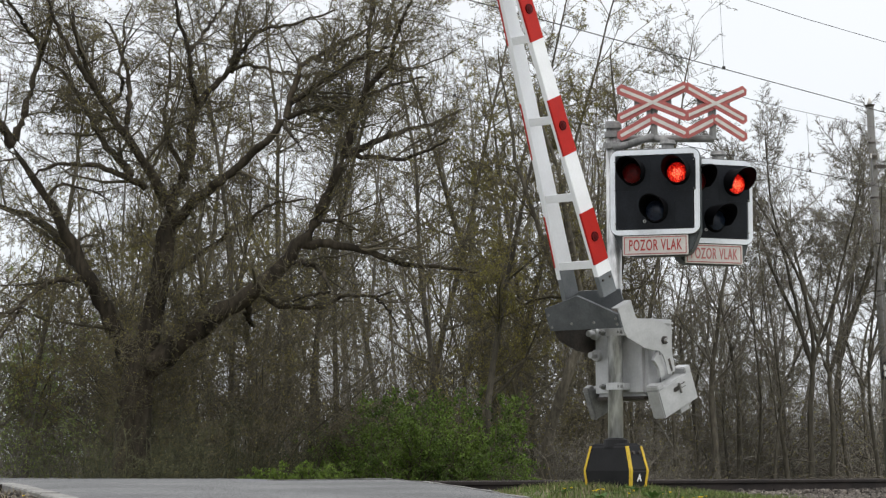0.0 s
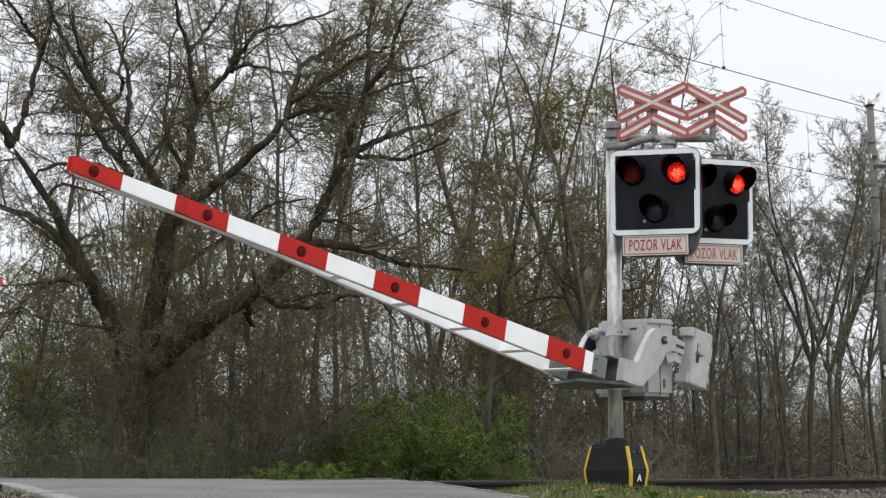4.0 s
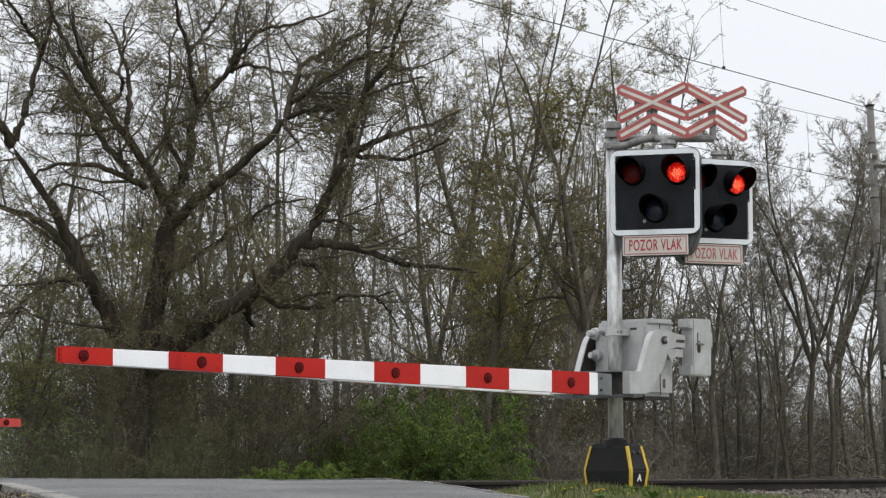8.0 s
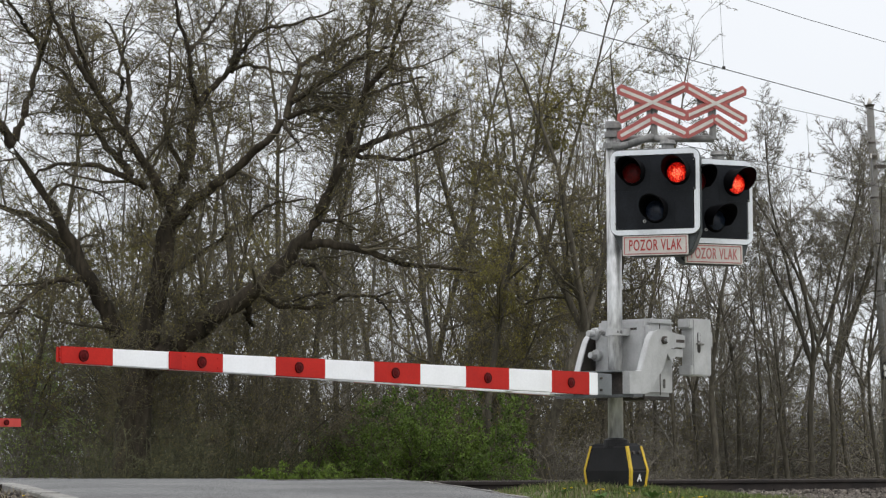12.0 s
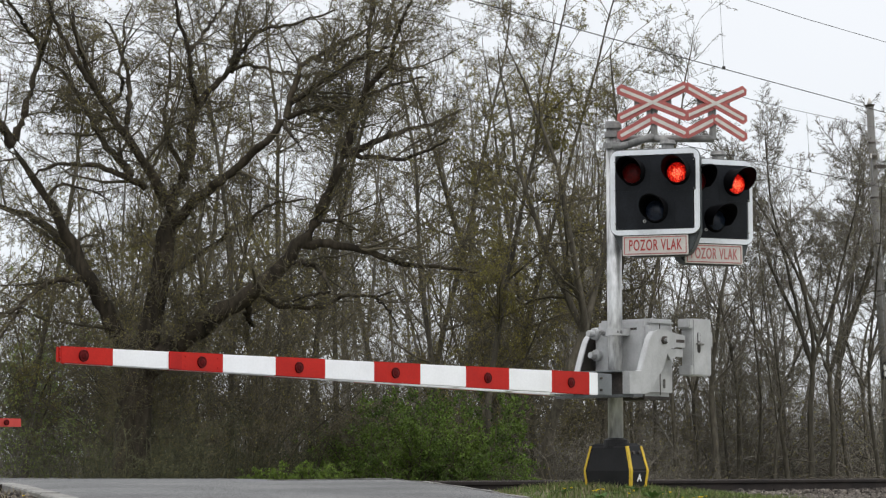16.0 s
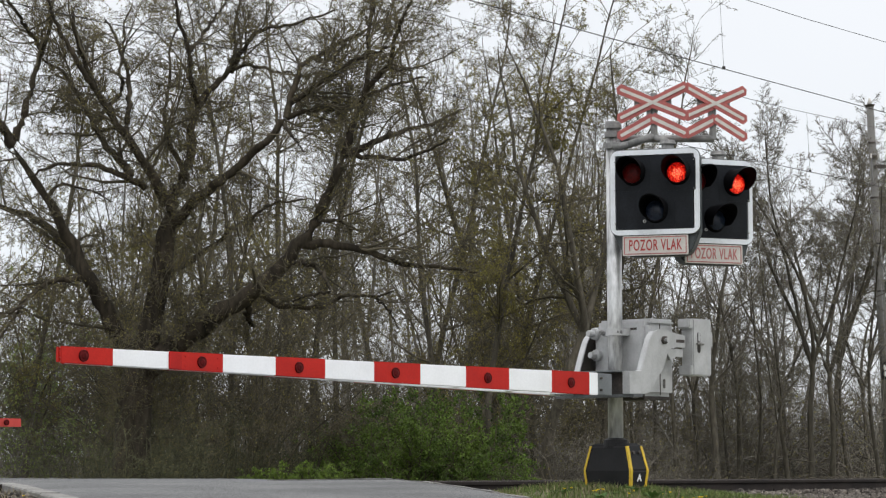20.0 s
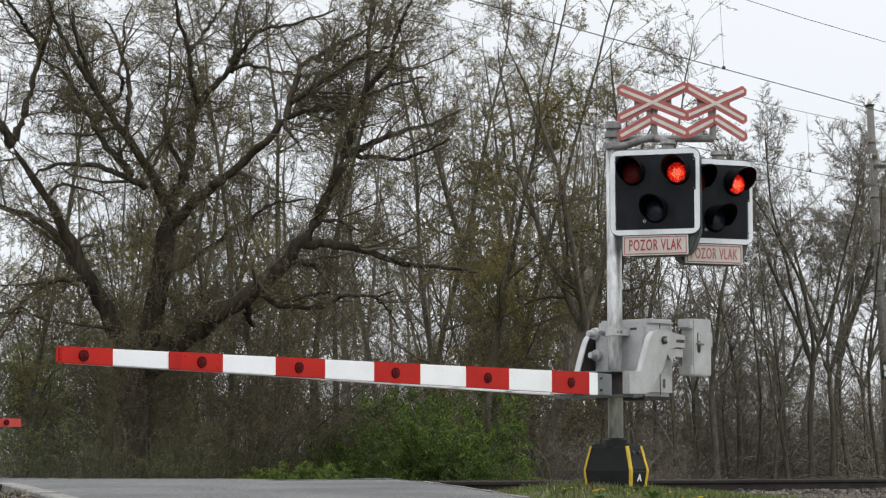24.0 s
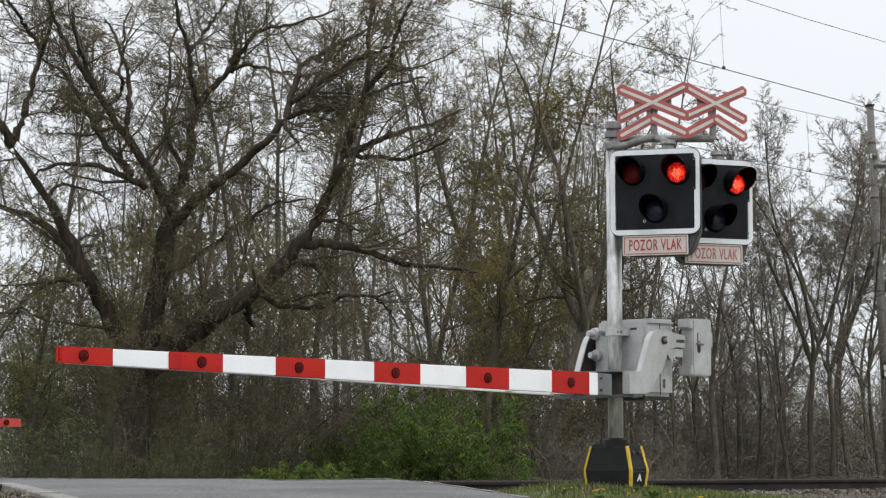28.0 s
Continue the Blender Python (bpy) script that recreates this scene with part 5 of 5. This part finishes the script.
def shrub(name, label, seed, stems, height, width, plan, leaf_count, leaf_mat, twig, leaf_size=0.04, lean=0.3, wander=0.15, lift=-0.03, girth=1.0):
    rng = np.random.default_rng(seed)
    ob = thing(name, label, "shrub")
    a = rng.uniform(0, 2 * np.pi, stems)
    r = np.sqrt(rng.uniform(0, 1, stems)) * width * 0.75
    start = np.stack([np.cos(a) * r, np.sin(a) * r * 0.6, np.full(stems, -0.1)], 1)
    way = np.stack([np.cos(a) * 0.35 + rng.normal(0, lean, stems), np.sin(a) * 0.25 + rng.normal(0, lean, stems), np.ones(stems)], 1)
    pts = grow(rng, start, way, height * rng.uniform(0.45, 1.1, stems), 7, wander, lift)
    rad = ramped(pts, rng.uniform(0.006, 0.016, stems) * girth, np.full(stems, 0.003))
    wood, leaf = crown(rng, pts, rad, plan, leaf_count, leaf_size, 0.0042)
    mesh_of("brushwood", *stack([tubes(pts, rad, 4), wood]), twig, ob)
    if leaf is not None:
        mesh_of("foliage", *leaf, leaf_mat, ob)
    return ob


def build_thicket():
    plan = [(7, 0.15, 55, 0.42, 3, 0.3, -0.04, 3), (4, 0.1, 50, 0.6, 1, 0.2, 0.0, 3)]
    sapling = [(13, 0.10, 48, 0.32, 4, 0.22, 0.04, 3), (5, 0.1, 48, 0.5, 2, 0.22, 0.02, 3), (3, 0.1, 44, 0.65, 1, 0.15, 0.0, 3)]
    leafy = [(6, 0.1, 45, 0.38, 3, 0.25, 0.02, 3), (6, 0.1, 45, 0.5, 1, 0.2, 0.0, 3)]
    bramble = [(2, 0.3, 45, 0.35, 3, 0.25, -0.1, 3)]
    kinds = {
        "p": shrub("dry_shrub", "leafless brown brushwood beside the railway", 51, 50, 2.3, 1.5, plan, 900, BUD, BRUSH, 0.03, 0.75, 0.24, -0.05),
        "q": shrub("dry_shrub", "leafless tangled brown brushwood under trees", 52, 50, 2.1, 1.7, plan, 1200, BUD, BRUSH, 0.03, 0.9, 0.26, -0.06),
        "d": shrub("dark_shrub", "dark bare tangled undergrowth beneath an old tree", 53, 44, 2.7, 1.6, plan, 1500, BUD, THICKET, 0.024, 0.75, 0.26, -0.06),
        "k": shrub("bramble", "pale arching bramble canes in the brushwood", 58, 16, 2.6, 1.2, bramble, 60, BUD_GREEN, CANE, 0.04, 0.9, 0.14, -0.16, 0.75),
        "s": shrub("sapling", "thin bare sapling with many fine twigs", 56, 13, 4.8, 0.7, sapling, 1800, BUD, TWIG, 0.032, 0.18),
        "v": shrub("leafing_sapling", "thin sapling with pale green young leaves", 57, 10, 4.6, 0.8, sapling, 7000, SPRING_LEAF, TWIG_PALE, 0.036, 0.2),
        "g": shrub("green_bush", "fresh green leafy bush beside the railway", 54, 46, 1.95, 1.0, leafy, 14000, LEAF, TWIG, 0.052, 0.36),
        "w": shrub("young_elder", "bright green low elder shoots by the road", 59, 44, 0.72, 0.6, leafy, 5000, BRIGHT_LEAF, TWIG, 0.05),
        "h": shrub("green_bush", "low fresh green bush by the road", 55, 40, 0.75, 0.6, leafy, 6000, LEAF, TWIG, 0.036),
    }
    rows = [("g", 730, 44.5, 0.9, 0), ("g", 806, 45, 1.05, 150), ("g", 690, 46.5, 0.95, 80), ("g", 620, 48, 0.85, 220), ("g", 770, 46, 1.05, 300), ("w", 545, 41, 0.95, 20), ("w", 590, 41, 0.8, 120), ("w", 500, 41, 1.0, 0), ("w", 455, 41, 0.85, 90), ("h", 880, 44, 0.9, 200),
            ("h", 290, 43, 0.8, 30), ("p", 960, 47, 0.8, 10), ("p", 1010, 49, 0.9, 100), ("p", 1060, 47, 0.95, 190), ("p", 1120, 56, 1.0, 280), ("p", 1180, 49, 0.95, 40), ("p", 1240, 59, 1.05, 130)]
    more = [("p", 1300, 59, 1.1, 220), ("p", 1360, 62, 1.2, 310), ("p", 1420, 60, 1.05, 70), ("p", 1480, 63, 1.2, 160), ("p", 1540, 61, 1.1, 250), ("q", 1150, 58, 1.3, 0), ("q", 1330, 60, 1.4, 90),
            ("q", 1030, 58, 1.3, 270), ("q", 1240, 62, 1.5, 20), ("q", 1420, 62, 1.5, 200), ("q", 1590, 58, 1.3, 40)]
    left = [ ("d", 245, 38.4, 0.72, 40), ("d", 205, 38.2, 0.78, 280), ("d", 150, 41, 0.7, 200), ("d", 270, 43, 1.1, 60), ("d", 345, 40, 0.95, 180), ("d", 410, 43, 1.0, 300), ("d", 480, 45, 0.95, 30),
            ("d", 560, 49, 1.1, 100), ("d", 640, 51, 1.1, 200), ("d", 730, 51, 1.1, 310), ("d", 820, 52, 1.0, 45), ("d", 905, 53, 1.0, 150), ("d", 310, 38.0, 0.5, 20), ("d", 380, 48, 1.0, 240), ("d", 520, 52, 1.1, 330), ("d", 690, 54, 1.1, 60)]
    canes = [("k", 1005, 45, 0.8, 0), ("k", 1065, 45, 0.95, 110), ("k", 1140, 46, 0.9, 210), ("k", 1205, 47, 1.0, 300), ("k", 1275, 47, 0.8, 60), ("k", 1390, 49, 0.9, 160), ("k", 1490, 50, 0.9, 250), ("k", 940, 46, 0.8, 190),
             ("k", 110, 39.5, 0.7, 20), ("k", 190, 38.5, 0.6, 130), ("k", 330, 39, 0.6, 240), ("k", 450, 43, 0.7, 330)]
    young = [("s", 95, 47, 1.0, 50), ("s", 225, 47, 1.15, 10), ("s", 160, 49, 1.1, 190), ("s", 270, 44, 0.95, 140), ("s", 330, 45, 0.95, 30), ("s", 390, 46, 1.0, 210), ("s", 450, 44, 0.95, 280), ("s", 520, 47, 1.0, 350),
             ("s", 660, 47, 0.95, 120), ("s", 810, 48, 0.95, 260), ("s", 925, 51, 1.0, 330), ("s", 1010, 54, 1.0, 30), ("s", 1095, 55, 0.95, 100), ("s", 1230, 58, 0.85, 20), ("s", 1310, 60, 0.75, 140), ("s", 1450, 62, 0.7, 300), ("v", 75, 46, 1.0, 120), ("v", -25, 43, 1.0, 240), ("v", 125, 47, 0.9, 60), ("v", 20, 48, 0.95, 310)]
    used = set()
    for kind, p, d, s, turn in rows + more + left + canes + young:
        m = Matrix.Translation(bearing(p, d)) @ pose(0, 0, 0, 0, 0, turn) @ Matrix.Diagonal((s, s, s, 1))
        if kind in used:
            copy_thing(kinds[kind], m)
        else:
            used.add(kind)
            kinds[kind].matrix_basis = m


def build_far_thicket():
    """Undergrowth deep in the wood, stem by stem."""
    rng = np.random.default_rng(91)
    n = 4700
    d = rng.uniform(68, 92, n)
    x = rng.uniform(-0.21, 0.21, n) * d
    start = np.stack([x, d, np.full(n, -0.7)], 1)
    way = np.stack([rng.normal(0, 0.45, n), rng.normal(0, 0.3, n), np.ones(n)], 1)
    tall = rng.uniform(1.4, 3.9, n) * np.where(x > 5, 1.0, np.where(x < -0.14 * d, 0.45, np.where(x < 0, 1.25, 1.0))) * (1 + 0.25 * np.sin(x * 0.5 + 1.3))
    pts = grow(rng, start, way, tall, 3, 0.14, 0.0)
    rad = ramped(pts, rng.uniform(0.012, 0.03, n), np.full(n, 0.006))
    p, w2, length, r = sprout(rng, pts, rad, 4, 0.15, 40, 0.4)
    twigs = grow(rng, p, w2, length, 1, 0.1, 0.0)
    wood = stack([tubes(pts, rad, 3), tubes(twigs, ramped(twigs, np.full(len(p), 0.008), np.full(len(p), 0.004)), 3)])
    tagged(mesh_of("far_thicket", *wood, HAZED_BRUSH), "grey-brown bare undergrowth deep in the wood", "undergrowth", kind="stuff")


def build_far_wood():
    """Tall thin trees deep in the wood, their twigs closing the gaps."""
    rng = np.random.default_rng(92)
    n = 74
    d = rng.uniform(64, 98, n)
    slope = np.where(np.arange(n) < 50, rng.uniform(-0.14, 0.065, n), rng.uniform(0.065, 0.14, n))
    x = slope * d
    tall = np.where(slope < 0.065, rng.uniform(10.5, 15.0, n), rng.uniform(6.0, 8.6, n)) * d / 80
    start = np.stack([x, d, np.full(n, -0.7)], 1)
    way = np.stack([rng.normal(0, 0.06, n), rng.normal(0, 0.06, n), np.ones(n)], 1)
    stems = grow(rng, start, way, tall, 7, 0.06, 0.05)
    rad = ramped(stems, rng.uniform(0.05, 0.11, n), np.full(n, 0.012))
    wood, leaf = crown(rng, stems, rad, [(24, 0.18, 45, 0.22, 3, 0.2, 0.05, 3), (8, 0.1, 46, 0.5, 1, 0.2, 0.03, 3), (3, 0.1, 46, 0.6, 1, 0.2, 0.0, 3)], 12000, 0.05, 0.0065)
    far = tagged(mesh_of("far_wood", *stack([tubes(stems, rad, 5), wood]), HAZED_BRUSH), "tall thin grey-brown trees deep in the wood", "woods", kind="stuff")
    mesh_of("far_foliage", *leaf, BUD, far)


def blades(name, label, count, place, height, mat, seed):
    rng = np.random.default_rng(seed)
    p = np.array([place(rng) for _ in range(count)])
    a = rng.uniform(0, 2 * np.pi, count)
    lean = np.stack([np.cos(a), np.sin(a), np.zeros(count)], 1)
    h = (height * rng.uniform(0.4, 1.3, count))[:, None]
    side = np.stack([-np.sin(a), np.cos(a), np.zeros(count)], 1) * 0.004
    up = np.array([0, 0, 1.0])
    bend = rng.uniform(0.1, 0.7, count)[:, None]
    mid = p + up * h * 0.6 + lean * h * bend * 0.35
    v = np.stack([p - side, p + side, mid + side * 0.8, mid - side * 0.8, p + up * h * 0.95 + lean * h * bend, p + lean * 0.003, mid + lean * 0.003], 1)
    one = np.array([(0, 1, 2), (0, 2, 3), (3, 2, 4), (1, 5, 6), (5, 0, 3), (6, 3, 4)])
    tris = (one[None] + (np.arange(count) * 7)[:, None, None]).reshape(-1, 3)
    return tagged(mesh_of(name, v.reshape(-1, 3), tris, mat), label, "grass", kind="stuff")


def build_grass():
    def mound(rng):
        x, y = rng.normal(1.6, 1.0), rng.uniform(19.5, 23.2)
        lim = max(road_right(y) + 0.1, 0.40 + 0.05 * (y - 21))
        x = x if x > lim else lim + rng.uniform(0, 1.5)
        return x, y, ground_height(x, y) - 0.005
    blades("grass", "short green spring grass round the mast foot", 6500, mound, 0.065, GRASS, 71)

    def wide(rng):
        y = rng.uniform(19, 30)
        x = rng.uniform(0.02, 0.14) * y
        lim = max(road_right(y) + 0.1, 0.40 + 0.05 * (y - 21))
        x = x if x > lim else lim + rng.uniform(0, 0.8)
        return x, y, ground_height(x, y) - 0.005
    blades("grass", "thin green grass between gravel and lane", 4500, wide, 0.05, GRASS, 72)

    def tuft(rng):
        a, r = rng.uniform(0, 2 * math.pi), rng.normal(0.37, 0.10)
        x, y = MAST[0] + r * math.cos(a), MAST[1] - abs(r * math.sin(a)) * 1.1
        return x, y, ground_height(x, y) - 0.005
    blades("grass", "longer green grass tufts against the foot cover", 380, tuft, 0.075, GRASS, 75)

    def patch(rng):
        i = rng.integers(0, 5)
        x, y = rng.normal((2.15, 2.35, 2.6, 2.5, 2.9)[i], 0.15), rng.normal((21.2, 21.9, 21.6, 22.6, 22.3)[i], 0.22)
        return x, y, ground_height(x, y) - 0.005
    blades("grass", "green grass tufts scattered in the gravel", 2800, patch, 0.085, GRASS, 76)

    blades("dry_grass", "dry pale grass stalks round the mast foot", 1800, mound, 0.07, DRY_GRASS, 74)

    def left(rng):
        y = rng.uniform(16, 24)
        x = road_left(y) - 0.2 - rng.uniform(0, 1.5)
        return x, y, ground_height(x, y) - 0.005
    blades("dry_grass", "dry pale grass in the gravel beside the kerb", 900, left, 0.06, DRY_GRASS, 73)


def dandelion():
    plant = thing("dandelion", "yellow flowering dandelion in the grass", "flower", group="dandelions")
    part("stalk", rod((0, 0, -0.02), (0.004, 0, 0.06), 0.003, 0.0025, 6), GRASS, plant)
    bm = rod((0.004, 0, 0.057), (0.004, 0, 0.069), 0.010, 0.021, 12)
    for i in range(14):
        a = i * 2 * math.pi / 14
        prism([(0.010, -0.004), (0.023, -0.003), (0.023, 0.003), (0.010, 0.004)], 2, 0.067, 0.070, 0, bm)
        new_verts = list(bm.verts)[-8:]
        bmesh.ops.rotate(bm, cent=(0, 0, 0), matrix=Matrix.Rotation(a, 3, "Z"), verts=new_verts)
        bmesh.ops.translate(bm, vec=(0.004, 0, 0), verts=new_verts)
    part("flower_head", bm, FLOWER, plant)
    return plant


def build_dandelions():
    first = dandelion()
    spots = [(1.00, 21.4), (1.07, 21.5), (1.27, 21.2), (1.29, 21.25), (1.34, 21.3), (1.57, 21.2), (1.82, 21.2), (1.88, 21.3), (2.04, 20.9), (2.085, 20.9), (2.10, 20.95), (2.12, 20.9), (1.96, 20.95), (2.15, 21.0), (2.18, 20.95), (1.31, 21.22), (1.25, 21.28), (1.50, 20.8), (-3.05, 18.6)]
    for i, (x, y) in enumerate(spots):
        m = pose(x, y, ground_height(x, y) + 0.005, 8 * math.sin(i * 2.3), 8 * math.cos(i * 1.7), i * 50) @ Matrix.Diagonal((0.72, 0.72, 0.85 + 0.3 * math.sin(i * 3.1), 1))
        if i == 0:
            first.matrix_basis = m
        else:
            copy_thing(first, m)


def build_weeds():
    """Leafy rosettes in the grass."""
    rng = np.random.default_rng(81)
    first = None
    for i in range(10):
        x, y = rng.normal(1.4, 0.55), rng.uniform(20.6, 21.9)
        m = pose(x, y, ground_height(x, y), 0, 0, i * 47)
        if first is None:
            first = thing("weed", "leafy green weed rosette in the grass", "weed", m, "weeds")
            for k in range(11):
                bm = bmesh.new()
                length, wide = 0.10 + 0.04 * (k % 3), 0.016 + 0.004 * (k % 2)
                rows = []
                for j in range(5):
                    t = j / 4
                    w = wide * math.sin(math.pi * (0.15 + 0.8 * t))
                    out, up = length * t * 0.75, length * (0.9 * t - 0.55 * t * t) + 0.01 * (k % 4) * t
                    rows.append([bm.verts.new((out, -w, up + 0.004)), bm.verts.new((out, 0, up)), bm.verts.new((out, w, up + 0.004))])
                for a, b in zip(rows, rows[1:]):
                    for q in range(2):
                        bm.faces.new((a[q], a[q + 1], b[q + 1], b[q]))
                part("leaf", bm, WEED, first, smooth=True).matrix_basis = pose(0, 0, 0, 0, 0, k * 137.5)
        else:
            s = rng.uniform(0.5, 0.95)
            copy_thing(first, m @ Matrix.Diagonal((s, s, s, 1)))


build_weeds()
build_old_tree()
build_wood()
build_thicket()
build_far_thicket()
build_far_wood()
build_grass()
build_dandelions()


# ---- what moves ----
FALL = [(0.0, 67.39), (0.5, 60.48), (1.0, 53.52), (1.5, 46.59), (2.0, 39.50), (2.5, 32.58), (3.0, 25.81), (3.5, 18.99), (4.0, 12.3), (4.5, 6.0), (4.9, 1.9), (5.2, 0.2)]
SETTLE = [(5.4, -0.20), (5.5, 0.03), (5.6, -0.45), (5.7, 0.10), (5.8, 0.32), (5.9, 0.25), (6.0, 0.10), (6.1, -0.22), (6.2, 0.03), (6.4, 0.16), (6.6, -0.14), (6.8, -0.05), (7.0, 0.02), (7.2, 0.0), (28.0, 0.0)]
FAR_FALL = [(0.0, 72.0), (1.0, 60.0), (2.0, 47.0), (3.0, 34.0), (4.0, 19.5), (4.5, 12.0), (5.0, 6.0), (5.5, 1.9), (5.6, 1.3), (5.7, 0.0), (5.8, -0.55), (5.9, -0.2),
            (6.0, 0.45), (6.1, 0.45), (6.2, 0.0), (6.4, -0.15), (6.6, 0.1), (6.8, -0.12), (7.0, 0.05), (7.2, 0.0), (28.0, 0.0)]


def motions():
    """The booms come down and settle; the red lamps turn in their rings, left and right by turns, once a second."""
    walk(boom, [(t, pose(SHIFT[0], SHIFT[1], SHIFT[2] - AXIS_DROP, 0, -a, 0) @ Matrix.Translation((0, 0, AXIS_DROP))) for t, a in FALL + SETTLE])
    walk(far_boom, [(t, pose(0, 0, 1.0, 0, -a, 0)) for t, a in FAR_FALL])
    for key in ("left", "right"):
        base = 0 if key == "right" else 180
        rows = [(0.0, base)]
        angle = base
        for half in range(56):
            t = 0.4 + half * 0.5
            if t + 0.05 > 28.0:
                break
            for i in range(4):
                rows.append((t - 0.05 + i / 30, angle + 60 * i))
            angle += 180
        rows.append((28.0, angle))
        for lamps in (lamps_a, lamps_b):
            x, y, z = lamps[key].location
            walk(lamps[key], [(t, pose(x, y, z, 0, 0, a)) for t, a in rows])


motions()
